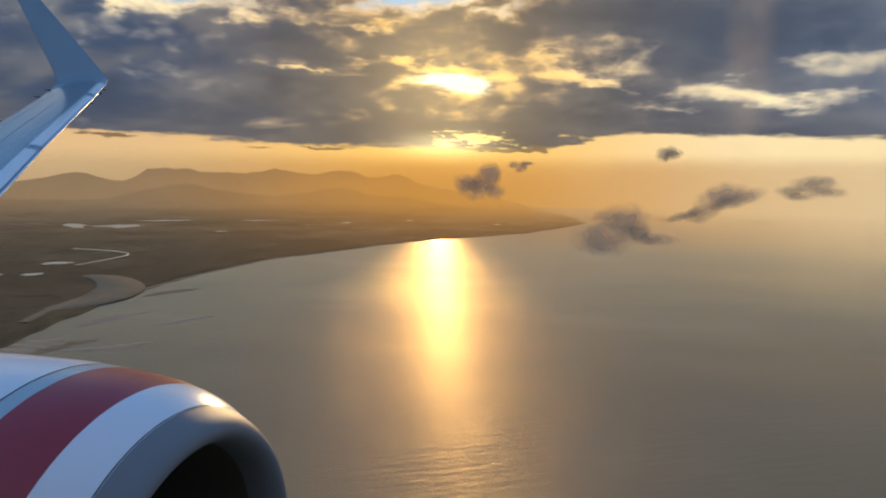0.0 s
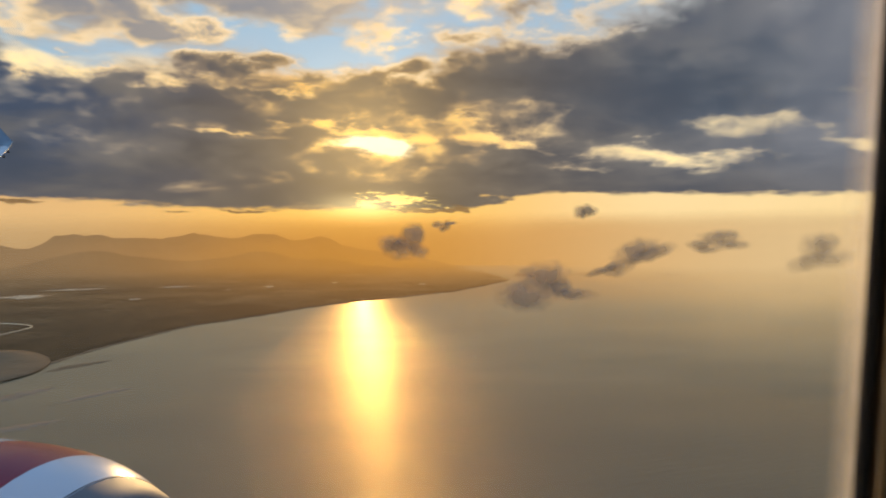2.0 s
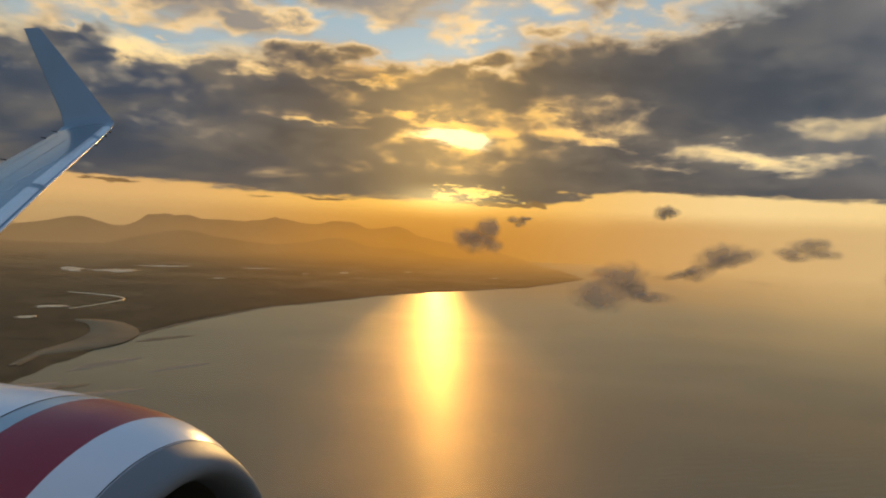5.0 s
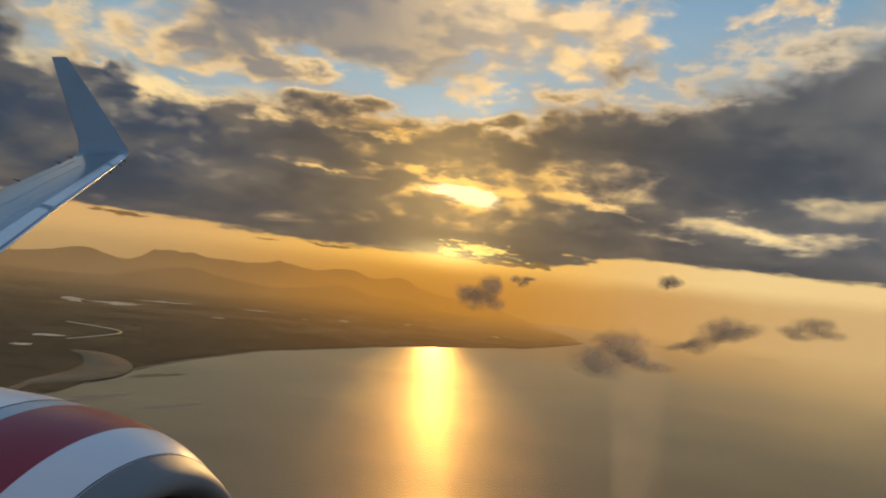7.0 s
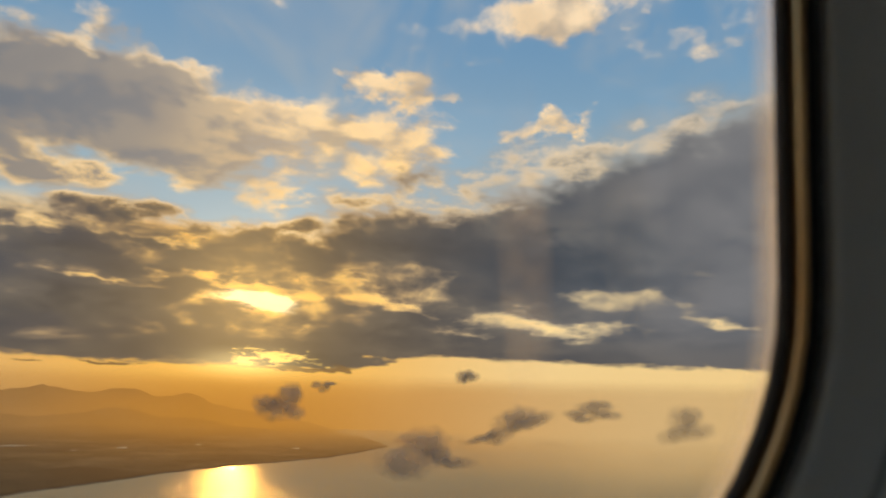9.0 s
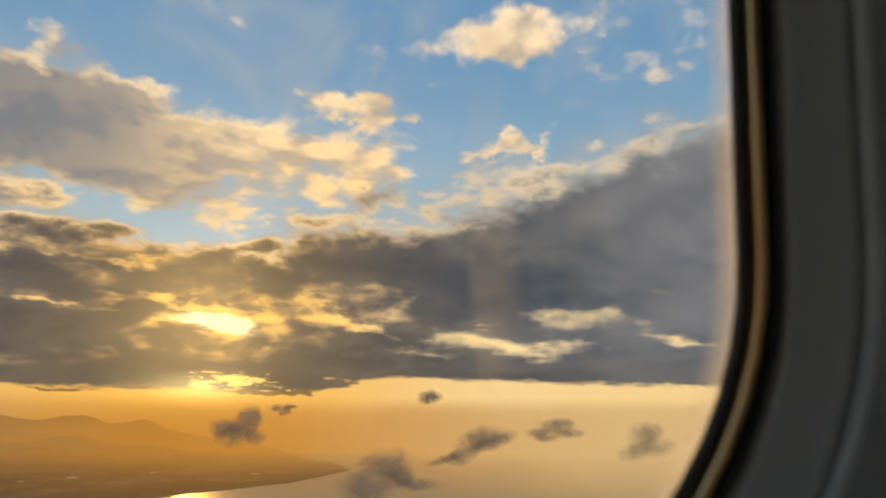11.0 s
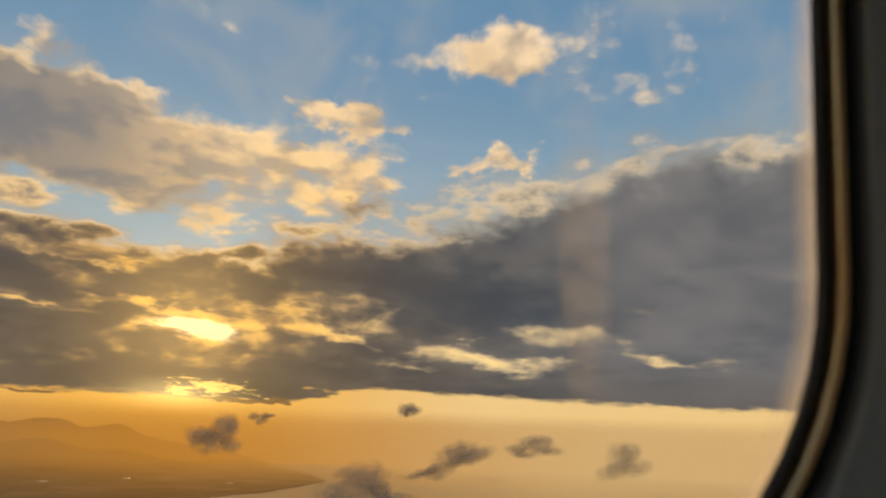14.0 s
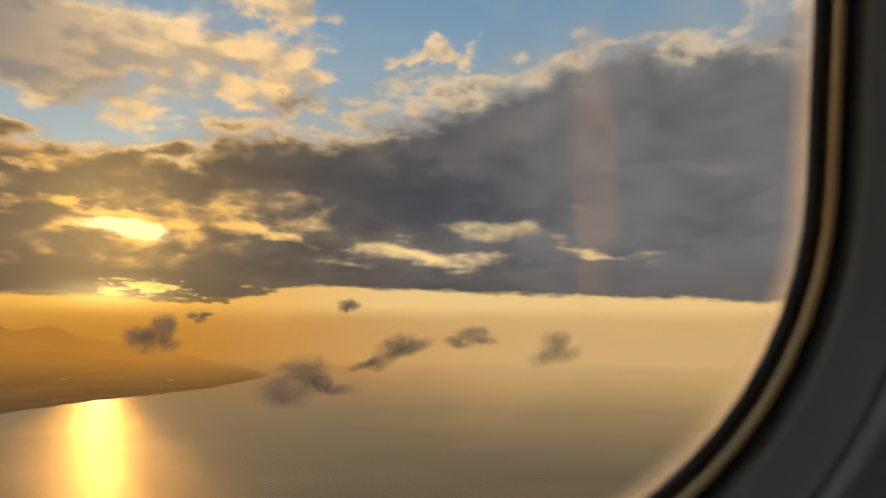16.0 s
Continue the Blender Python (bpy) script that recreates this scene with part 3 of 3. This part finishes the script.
def build_shore_details():
    pts = smooth_line([(-29.0, 1456), (-27.3, 1403), (-26.5, 1300), (-27.4, 1206), (-29.2, 1150), (-31.4, 1105), (-33.0, 1030)])
    ribbon(pts, [14 + 66 * math.sin(math.pi * min(1, i / 34)) ** 0.8 for i in range(41)], 3.5, "river_mouth", SAND,
           "pale silty river mouth winding through mudflats", "river")
    pts = smooth_line([(-29.6, 1980), (-27.0, 1890), (-25.9, 1805), (-27.2, 1715), (-29.6, 1620)])
    ribbon(pts, [4 + 2.5 * noise.noise((i * 0.4, 5, 0)) for i in range(41)], 3.7, "creek", POND, "narrow tidal creek shining on the plain", "creek")
    for line, w, name, mat, lab in (
            ([(-31.0, 862), (-27.6, 852), (-24.2, 866)], 24, "sandbank", MUD, "dark tidal sandbank just off the shore"),
            ([(-24.0, 958), (-21.6, 986), (-19.3, 1008)], 22, "sandbank", MUD, "dark tidal sandbank just off the shore"),
            ([(-35.0, 850), (-32.8, 890), (-30.2, 925)], 60, "sandbank", MUD, "dark tidal sandbank just off the shore"),
            ([(-29.5, 985), (-27.0, 1030), (-24.5, 1060)], 30, "sandbank", MUD, "dark tidal sandbank just off the shore"),
            ([(-25.0, 1190), (-23.2, 1222), (-20.8, 1250)], 30, "sandbank", SAND, "pale drying sandbank just off the shore"),
            ([(-34.0, 836), (-31, 880), (-28, 905)], 26, "sandbank", SAND, "pale drying sandbank just off the shore")):
        ribbon(smooth_line(line), [w * (0.15 + 0.85 * math.sin(math.pi * i / 40)) * (1 + 0.9 * noise.noise((i * 0.3, w, 0))) for i in range(41)],
               0.03, name, mat, lab, "sandbank", "sandbanks off the shore", 0.25)
    pts = [place(a * 0.25, shore_at(a * 0.25) * (1 + 0.012 * noise.noise((a * 0.25 * 0.9, 3, 0))) - 2) for a in range(-100, 43)]
    ob = ribbon(pts, [10 + 8 * noise.noise((i * 0.21, 1, 0)) for i in range(len(pts))], 0.5, "beach", SAND, "thin pale beach along the bay", "beach")
    tagged(ob, kind="structure")
    for az, r, wide, deep, hgt in ((12.6, 3620, 3.0, 120, 16), (17.2, 3700, 2.4, 90, 12), (24.0, 3740, 2.6, 80, 9)):
        rows_ = []
        for i in range(21):
            s = i / 20
            c = place(az + wide * (s - 0.5), r)
            w = deep * math.sin(math.pi * max(0.02, min(0.98, s))) ** 0.6
            h = hgt * math.sin(math.pi * s) ** 0.8 * (1 + 0.5 * noise.noise((s * 5, az, 0)))
            rows_.append([c + heading(az, 0) * (w * (q - 0.5)) + Vector((0, 0, -1 + (h + 1) * math.sin(math.pi * q))) for q in (0, 0.2, 0.4, 0.6, 0.8, 1)])
        v, f = grid(rows_, flip=True)
        tagged(new("island", mesh("island", v, f, HILLS)), "low island with sea haze painted on", "island", "islands off the point")


build_sea()
build_land()
build_sea_haze()
build_ponds()
build_shore_details()


# ---------------------------------------------------------------- scraps of cloud
def build_scud():
    rnd = random.Random(11)
    for az, el, wide, high, slant, r in ((2.2, -0.7, 4.6, 2.6, -0.10, 1300), (5.4, 0.9, 2.0, 1.0, 0.05, 1400), (14.2, -4.3, 7.0, 3.4, 0.0, 900),
                                         (20.5, -2.4, 8.2, 1.9, 0.32, 1000), (27.0, -0.6, 4.6, 1.2, 0.0, 1300), (34.0, -1.8, 4.4, 3.2, 0.25, 1100),
                                         (17.0, 2.0, 1.7, 1.5, 0.0, 1400)):
        eye = Vector((0, 0, HEIGHT))
        c = eye + heading(az, el) * r
        m = Matrix.Translation(c) @ Matrix.Rotation(radians(-az), 4, "Z") @ Matrix.Rotation(-slant, 4, "Y")
        cloud = thing("cloud", "small ragged grey cloud drifting below the cloud bank", "cloud", "", m, "small clouds over the bay")
        w, h = radians(wide) * r, radians(high) * r
        n = 4
        for q in range(n):
            f0 = (q + 0.5) / n - 0.5
            ox = f0 * w * 0.72
            oz = h * 0.7 * noise.noise((q * 1.3, az, 5))
            sw = w * rnd.uniform(0.36, 0.85)
            sh = h * rnd.uniform(0.45, 1.25) * (1.15 - abs(f0))
            rows_ = []
            for i in range(9):
                f = i / 8
                row = []
                for j in range(28):
                    a = 2 * math.pi * j / 28
                    k = 1 + 0.30 * noise.noise((math.cos(a) * 1.6 + az, math.sin(a) * 1.6, q)) + 0.12 * noise.noise((math.cos(a) * 4 + az, math.sin(a) * 4, q))
                    row.append(Vector((ox + math.cos(a) * sw / 2 * f * k, 5 * (q % 3) - 0.15 * sh * math.cos(f * math.pi / 2), oz + math.sin(a) * sh / 2 * f * k)))
                rows_.append(row)
            v, f = grid(rows_, True)
            part("puff", mesh("puff", v, f, SCUD), cloud)


build_scud()

# ---------------------------------------------------------------- cabin window
def outline(grow, n=14, half_w=0.153, half_h=0.19, radius=0.072):
    """Rounded upright window outline in the cabin's x and z."""
    hw, hh, r = half_w + grow, half_h + grow, max(radius + grow, 0.004)
    pts = []
    for cx, cz, a0 in ((hw - r, hh - r, 0), (-hw + r, hh - r, 90), (-hw + r, -hh + r, 180), (hw - r, -hh + r, 270)):
        for i in range(n + 1):
            a = radians(a0 + 90 * i / n)
            pts.append((cx + r * math.cos(a), cz + r * math.sin(a)))
    return pts


WIN = Vector((-0.111, 0.11, 0.113))


def frame_ring(profile):
    """A ring swept round the window: profile of (outward, depth) pairs."""
    rows_ = [[WIN + Vector((px, d, pz)) for px, pz in outline(g)] for g, d in profile]
    return grid(rows_, True)


def build_window():
    win = thing("window_1", "oval cabin window with dark rubber seal and smeared pane", "window", "structure", cabin_pose)
    v, f = frame_ring([(-0.0010, 0.006), (-0.0006, 0.0044), (0.0003, 0.0040), (0.0009, 0.0044), (0.0011, 0.006)])
    part("seal", mesh("seal", v, f, SEAL), win, "dark rubber seal")
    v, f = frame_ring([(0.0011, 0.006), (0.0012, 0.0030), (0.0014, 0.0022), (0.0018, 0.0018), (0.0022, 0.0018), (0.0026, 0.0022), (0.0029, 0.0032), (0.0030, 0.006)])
    part("trim_ring", mesh("trim_ring", v, f, RIM), win, "trim ring with a sunlit gleam in its bronze colour")
    v, f = frame_ring([(0.0030, 0.006), (0.0032, 0.0036), (0.0036, 0.0030), (0.0042, 0.0028), (0.0048, 0.0030), (0.0053, 0.0040)])
    part("outer_seal", mesh("outer_seal", v, f, BLACK), win)
    v, f = frame_ring([(0.0053, 0.0040), (0.0055, 0.0012), (0.0059, 0.0002), (0.0066, -0.0004), (0.0080, -0.0010), (0.0110, -0.0030), (0.0128, -0.0044), (0.0134, -0.0050), (0.0138, -0.0046), (0.0140, -0.002)])
    part("bezel", mesh("bezel", v, f, PLASTIC), win, "grey plastic bezel")
    # the milky, scratched margin of the pane
    for g0, g1, mat in ((-0.0046, -0.0033, HAZE_1), (-0.0033, -0.0020, HAZE_2), (-0.0020, -0.0002, HAZE_3)):
        v, f = frame_ring([(g0, 0.0066), (g1, 0.0062)])
        part("pane_margin", mesh("pane_margin", v, f, mat), win, "milky margin of the pane")
    v, f = frame_ring([(-0.002, 0.0075), (0.004, 0.0075), (0.004, 0.0095), (-0.002, 0.0095)])
    n = len(outline(0))
    f += [tuple(range(n))[::-1], tuple(range(3 * n, 4 * n))]
    pane = part("pane", mesh("pane", v, f, PANE, False), win, "clear acrylic pane")
    pane.visible_shadow = False
    # greasy upright smears on the pane, low and high
    for z0, z1, x0, slope in ((-0.038, 0.032, -0.0012, -0.10), (0.222, 0.298, 0.0055, 0.0)):
        rows_ = []
        for i in range(13):
            z = z0 + (z1 - z0) * i / 12
            x = x0 + slope * (z - (z0 + z1) / 2) + 0.0008 * noise.noise((i * 0.5, 3, z0))
            w = 0.0042 + 0.0012 * noise.noise((i * 0.4, 8, z0))
            rows_.append([Vector((x - w, 0.1104, z)), Vector((x, 0.1100, z)), Vector((x + w, 0.1104, z))])
        v, f = grid(rows_)
        part("smear", mesh("smear", v, f, SMEAR), win, "greasy upright smear on the pane")
    return win


window = build_window()


BODY = (-1.76, 0.10)      # axis of the round body, across and up


def build_cabin():
    rows_ = []
    for g, deep, r in ((0.0140, -0.002, 0), (0.0144, -0.007, 0), (0.0150, -0.0079, 0), (0.0158, -0.0082, 0), (0.017, -0.0084, 0), (0.04, -0.0108, 0), (0.042, -0.011, 0), (0.10, -0.011, 1.87), (0.22, 0, 1.87), (0.4, 0, 1.87), (0.7, 0, 1.87), (1.1, 0, 1.87),
                       (1.1, 0, 1.92), (0.7, 0, 1.92), (0.4, 0, 1.92), (0.22, 0, 1.92), (0.05, 0.06, 0), (0.0140, -0.002, 0)):
        row = []
        for px, pz in outline(g):
            p = WIN + Vector((px, deep, pz))
            if r:
                p.y = BODY[0] + math.sqrt(r * r - (p.z - BODY[1]) ** 2) - 0.008
            row.append(p)
        rows_.append(row)
    v, f = grid(rows_, True)
    ob = new("wall_cabin", mesh("wall_cabin", v, f, PLASTIC))
    ob.matrix_world = cabin_pose
    tagged(ob, "grey plastic cabin side wall panel", "wall", kind="structure")
    # unseen wall across the cabin, its oversized openings added to let sky light in
    rows_ = [[Vector((px, dep, pz)) for px, pz in outline(g, half_w=0.33, half_h=0.56)] for g, dep in ((0.0, -1.74), (0.0, -1.70), (0.05, -1.70), (0.05, -1.74), (0.0, -1.74))]
    v, f = grid(rows_, True)
    for lo_x, hi_x in ((-1.36, -1.26), (-0.47, -0.38), (0.38, 0.47), (1.11, 1.13)):
        n = len(v)
        v += [Vector((x, yy, zz)) for x in (lo_x, hi_x) for yy in (-1.74, -1.70) for zz in (-0.61, 0.61)]
        f += [tuple(n + q for q in face) for face in ((0, 1, 3, 2), (4, 6, 7, 5), (0, 2, 6, 4), (1, 5, 7, 3), (0, 4, 5, 1), (2, 3, 7, 6))]
    for lo_z, hi_z in ((-1.2, -0.61), (0.61, 1.3)):
        n = len(v)
        v += [Vector((x, yy, zz)) for x in (-1.36, 1.13) for yy in (-1.74, -1.70) for zz in (lo_z, hi_z)]
        f += [tuple(n + q for q in face) for face in ((0, 1, 3, 2), (4, 6, 7, 5), (0, 2, 6, 4), (1, 5, 7, 3), (0, 4, 5, 1), (2, 3, 7, 6))]
    o = new("wall_inner", mesh("wall_inner", v, f, PLASTIC, False))
    o.matrix_world = cabin_pose
    tagged(o, "plain grey unseen cabin lining with added light openings", "wall", kind="structure")
    def edge(zz):
        return BODY[0] + math.sqrt(1.87 ** 2 - (zz - BODY[1]) ** 2)

    low, high, aft, fore = -1.2, 1.3, -1.36, 1.13
    half = [(-1.75, low)] + [(edge(low + (high - low) * i / 16), low + (high - low) * i / 16) for i in range(17)] + [(-1.75, high)]
    for name, ring, x0, x1 in (("floor", [(-1.75, low - 0.05), (edge(low - 0.05), low - 0.05), (edge(low), low), (-1.75, low)], aft, fore),
                               ("ceiling", [(-1.75, high), (edge(high), high), (edge(high + 0.05), high + 0.05), (-1.75, high + 0.05)], aft, fore),
                               ("wall_aft", half, aft - 0.05, aft), ("wall_forward", half, fore, fore + 0.05)):
        v, f = grid([[Vector((x, yy, zz)) for yy, zz in ring] for x in (x0, x1)], True)
        f += [tuple(range(len(ring)))[::-1], tuple(range(len(ring), 2 * len(ring)))]
        o = new(name, mesh(name, v, f, PLASTIC, False))
        o.matrix_world = cabin_pose
        tagged(o, "plain grey cabin lining", name.split("_")[0], kind="structure")


build_cabin()

# ---------------------------------------------------------------- airliner
airliner = thing("airliner", "white airliner with red-banded engine and upturned winglet", "airplane", "", plane_pose)


def lathe(profile, centre, n=96):
    rows_ = []
    for px, r in profile:
        rows_.append([Vector((centre[0] + px, centre[1] + r * math.cos(2 * math.pi * j / n), centre[2] + r * math.sin(2 * math.pi * j / n)))
                      for j in range(n)])
    return grid(rows_, True)


ENGINE = (-1.88, 2.50, -2.03)


def build_engine():
    eng = new("engine")
    eng.parent = airliner
    tagged(eng, "jet engine nacelle with bare metal intake lip")
    skins = (("intake_lip", GREY, [(-0.20, 0.742), (-0.12, 0.746), (-0.06, 0.758), (-0.02, 0.780), (-0.004, 0.797), (0.0, 0.815), (-0.006, 0.838), (-0.03, 0.866), (-0.07, 0.893), (-0.14, 0.929)]),
             ("white_band", WHITE, [(-0.14, 0.930), (-0.22, 0.972), (-0.29, 1.002), (-0.35, 1.021)]),
             ("red_band", RED, [(-0.35, 1.021), (-0.46, 1.047), (-0.59, 1.065), (-0.72, 1.074)]),
             ("blue_band", BLUE, [(-0.72, 1.074), (-0.82, 1.080)]),
             ("cowl", WHITE, [(-0.82, 1.080), (-0.95, 1.09), (-1.6, 1.09), (-2.4, 1.02), (-3.0, 0.90)]),
             ("intake_liner", LINER, [(-1.0, 0.775), (-0.5, 0.742), (-0.20, 0.742)]))
    for name, mat, prof in skins:
        v, f = lathe(prof, ENGINE)
        part(name, mesh(name, v, f, mat), eng)
    v, f = lathe([(-1.0, 0.775), (-1.02, 0.02)], ENGINE)
    part("fan_disc", mesh("fan_disc", v, f, BLADE), eng)
    v, f = lathe([(-0.95, 0.22), (-0.75, 0.14), (-0.62, 0.05), (-0.6, 0.005)], ENGINE, 32)
    part("spinner", mesh("spinner", v, f, GREY), eng)
    for i in range(24):
        a0 = 2 * math.pi * i / 24
        rows_ = []
        for s in range(5):
            r = 0.2 + 0.54 * s / 4
            tw = 0.25 + 0.7 * s / 4
            rows_.append([Vector((ENGINE[0] - 0.92 + 0.11 * c * math.cos(tw), ENGINE[1] + r * math.cos(a0 + c * 0.11 * math.sin(tw) / r * 1.0),
                                  ENGINE[2] + r * math.sin(a0 + c * 0.11 * math.sin(tw) / r * 1.0))) for c in (-1, 0, 1)])
        v, f = grid(rows_)
        part("fan_blade", mesh("fan_blade", v, f, BLADE), eng)
    return eng


build_engine()


def section(le, te, thick, n=12):
    """Wing section ring between leading and trailing edge."""
    le, te = Vector(le), Vector(te)
    chord = te - le
    up = Vector((0, 0, 1))
    pts = []
    for i in range(2 * n):
        a = math.pi * i / n
        s = (1 - math.cos(a)) / 2
        t = thick * chord.length * 2.6 * (math.sqrt(max(s, 0)) * 0.6 - 0.25 * s - 0.35 * s * s)
        pts.append((le + chord * s, t if i < n else -t * 0.6))
    return pts


def loft(sections, ups):
    rows_ = []
    for sec, up in zip(sections, ups):
        rows_.append([p + Vector(up) * t for p, t in sec])
    return grid(rows_, True)


def build_wing():
    root = section((-5.6, 0.9, -2.4), (-12.0, 0.9, -2.9), 0.11)
    s1 = section((-9.2, 7.2, -1.60), (-12.9, 7.2, -1.95), 0.10)
    s2 = section((-11.1, 11.0, -0.22), (-13.8, 11.0, -0.42), 0.095)
    s3 = section((-12.6, 14.2, 0.93), (-14.65, 14.4, 0.86), 0.09)
    s4 = section((-13.05, 15.1, 1.26), (-14.9, 15.2, 1.16), 0.085)
    up = (0, -0.1, 1)
    inner = section((-4.6, -1.6, -2.6), (-12.0, -1.6, -3.0), 0.11)
    v, f = loft([inner, root, s1, s2, s3, s4], [up] * 6)
    wing = part("wing", mesh("wing", v, f, WING), airliner, "pale grey swept wing")
    s5 = section((-13.34, 15.55, 1.42), (-14.98, 15.5, 1.34), 0.075)
    s6 = section((-13.75, 15.72, 1.72), (-15.15, 15.62, 1.67), 0.065)
    s7 = section((-15.1, 16.0, 2.97), (-16.1, 15.95, 2.97), 0.06)
    s8 = section((-16.45, 16.3, 4.16), (-17.0, 16.3, 4.16), 0.06)
    v, f = loft([s4, s5, s6, s7, s8], [up, (0, -0.5, 0.85), (0, -0.95, 0.25), (0, -0.97, 0.22), (0, -0.97, 0.22)])
    part("winglet", mesh("winglet", v, f, WING), airliner, "white blended winglet")
    return wing


wing = build_wing()

# spanwise stations of the outer wing: leading edge, trailing edge
stations = [((-9.2, 7.2, -1.60), (-12.9, 7.2, -1.95)), ((-11.1, 11.0, -0.22), (-13.8, 11.0, -0.42)),
            ((-12.6, 14.2, 0.93), (-14.65, 14.4, 0.86)), ((-13.05, 15.1, 1.26), (-14.9, 15.2, 1.16))]


def on_wing(span, chord, lift=0.0):
    """A point over the outer wing: span 0 to 3, chord 0 at the front to 1 at the back."""
    i = min(int(span), 2)
    f = span - i
    le = Vector(stations[i][0]).lerp(Vector(stations[i + 1][0]), f)
    te = Vector(stations[i][1]).lerp(Vector(stations[i + 1][1]), f)
    c = te - le
    s = chord
    t = 0.095 * c.length * 2.6 * (math.sqrt(max(s, 0)) * 0.6 - 0.25 * s - 0.35 * s * s)
    return le + c * s + Vector((0, -0.1, 1)) * (t + lift)


def wing_strip(name, spans, c0, c1, mat, lift, label=""):
    rows_ = []
    for sp in spans:
        rows_.append([on_wing(sp, c0 + (c1 - c0) * j / 4, lift if 0 < j < 4 else lift * 0.3) for j in range(5)])
    v, f = grid(rows_, flip=True)
    return part(name, mesh(name, v, f, mat), wing, label)


def span_range(a, b, n):
    return [a + (b - a) * i / n for i in range(n + 1)]


for a, b in ((0.0, 0.95), (1.0, 1.95), (2.0, 2.92)):
    wing_strip("slat", span_range(a, b, 8), 0.001, 0.13, EDGE, 0.006, "bare metal leading-edge slat")
wing_strip("aileron", span_range(1.0, 2.4, 8), 0.74, 0.985, WING, 0.006, "pale grey aileron")
wing_strip("flap", span_range(0.0, 0.97, 6), 0.70, 0.985, WING, 0.012)
wing_strip("panel_seam", span_range(0.0, 2.95, 20), 0.45, 0.4515, BLACK, 0.004)
for sp in (1.0, 2.0, 2.97):
    wing_strip("panel_seam", [sp, sp + 0.0018], 0.14, 0.72, BLACK, 0.004)


def rod(name, p, q, r, mat, parent, taper=0.5):
    p, q = Vector(p), Vector(q)
    d = (q - p).normalized()
    u = d.cross(Vector((0, 0, 1)) if abs(d.z) < 0.9 else Vector((1, 0, 0))).normalized()
    w = d.cross(u)
    rows_ = [[c + (u * math.cos(a * math.pi / 4) + w * math.sin(a * math.pi / 4)) * rr for a in range(8)]
             for c, rr in ((p, r * 0.2), (p, r), (q, r * taper), (q, 0.001))]
    v, f = grid(rows_, True)
    return part(name, mesh(name, v, f, mat), parent)


for sp in (1.6, 2.3, 2.97):
    p = on_wing(sp, 0.99)
    rod("static_wick", p, p + Vector((-0.22, 0.02, 0.03)), 0.016, BLACK, wing)
for sp in (1.9, 2.4, 2.8):
    p = on_wing(sp, 0.01) + Vector((0.02, 0, -0.06))
    rod("drain_stub", p, p + Vector((0.02, 0, -0.05)), 0.03, BLACK, wing)
# nacelle strake, seams and the pylon behind
engine = [o for o in airliner.children if o.name == "engine"][0]
for x0, r0 in ((-0.142, 0.9325), (-0.82, 1.0815), (-1.45, 1.0915)):
    v, f = lathe([(x0, r0), (x0 - 0.006, r0 + 0.0025)], ENGINE)
    part("seam_ring", mesh("seam_ring", v, f, BLACK), engine)
ex, ey, ez = ENGINE
a0 = radians(128)
rows_ = []
for i in range(9):
    f = i / 8
    h = 0.26 * math.sin(math.pi * min(1, 0.02 + f * 0.75)) ** 0.9
    base_p = Vector((ex - 0.85 - 1.0 * f, ey + 1.075 * math.cos(a0), ez + 1.075 * math.sin(a0)))
    out_p = Vector((0, math.cos(a0), math.sin(a0)))
    side_p = Vector((0, -math.sin(a0), math.cos(a0)))
    rows_.append([base_p - side_p * 0.018, base_p + out_p * h - side_p * 0.006, base_p + out_p * h + side_p * 0.006, base_p + side_p * 0.018])
v, f = grid(rows_, True)
part("strake", mesh("strake", v, f, WHITE), engine, "white nacelle strake")
rows_ = []
for i in range(9):
    f = i / 8
    c = Vector((ex - 0.9 - 3.6 * f, ey, ez + 0.95))
    h, w = 0.06 + 0.45 * f, 0.16 * math.sin(math.pi * min(0.9, 0.05 + f * 0.7)) + 0.01
    rows_.append([c + Vector((0, -w, 0)), c + Vector((0, -w * 0.8, h * 0.8)), c + Vector((0, 0, h)), c + Vector((0, w * 0.8, h * 0.8)), c + Vector((0, w, 0))])
v, f = grid(rows_)
part("pylon", mesh("pylon", v, f, WHITE), engine)


def build_fuselage():
    """The unseen outer skin of the body round the cabin, added to shade the engine; left open where the window wall
    stands, and opposite to let light in.
    """
    cy, cz, r = BODY[0], BODY[1], 1.96
    def arc(x, a0, a1, n):
        return [Vector((x, cy + r * math.cos(radians(a0 + (a1 - a0) * i / n)), cz + r * math.sin(radians(a0 + (a1 - a0) * i / n)))) for i in range(n + 1)]
    v, f = [], []
    for x0, x1, a0, a1, n in ((-14.0, -1.3, 0, 360, 40), (1.08, 6.0, 0, 360, 40), (-1.3, 1.08, 10, 145, 20), (-1.3, 1.08, 215, 350, 20)):
        gv, gf = grid([arc(x0 + (x1 - x0) * i / 6, a0, a1, n) for i in range(7)])
        f += [tuple(q + len(v) for q in face) for face in gf]
        v += gv
    ob = part("fuselage", mesh("fuselage", v, f, BELLY), airliner, "unseen grey fuselage skin")
    ob.matrix_basis = plane_pose.inverted() @ cabin_pose


build_fuselage()
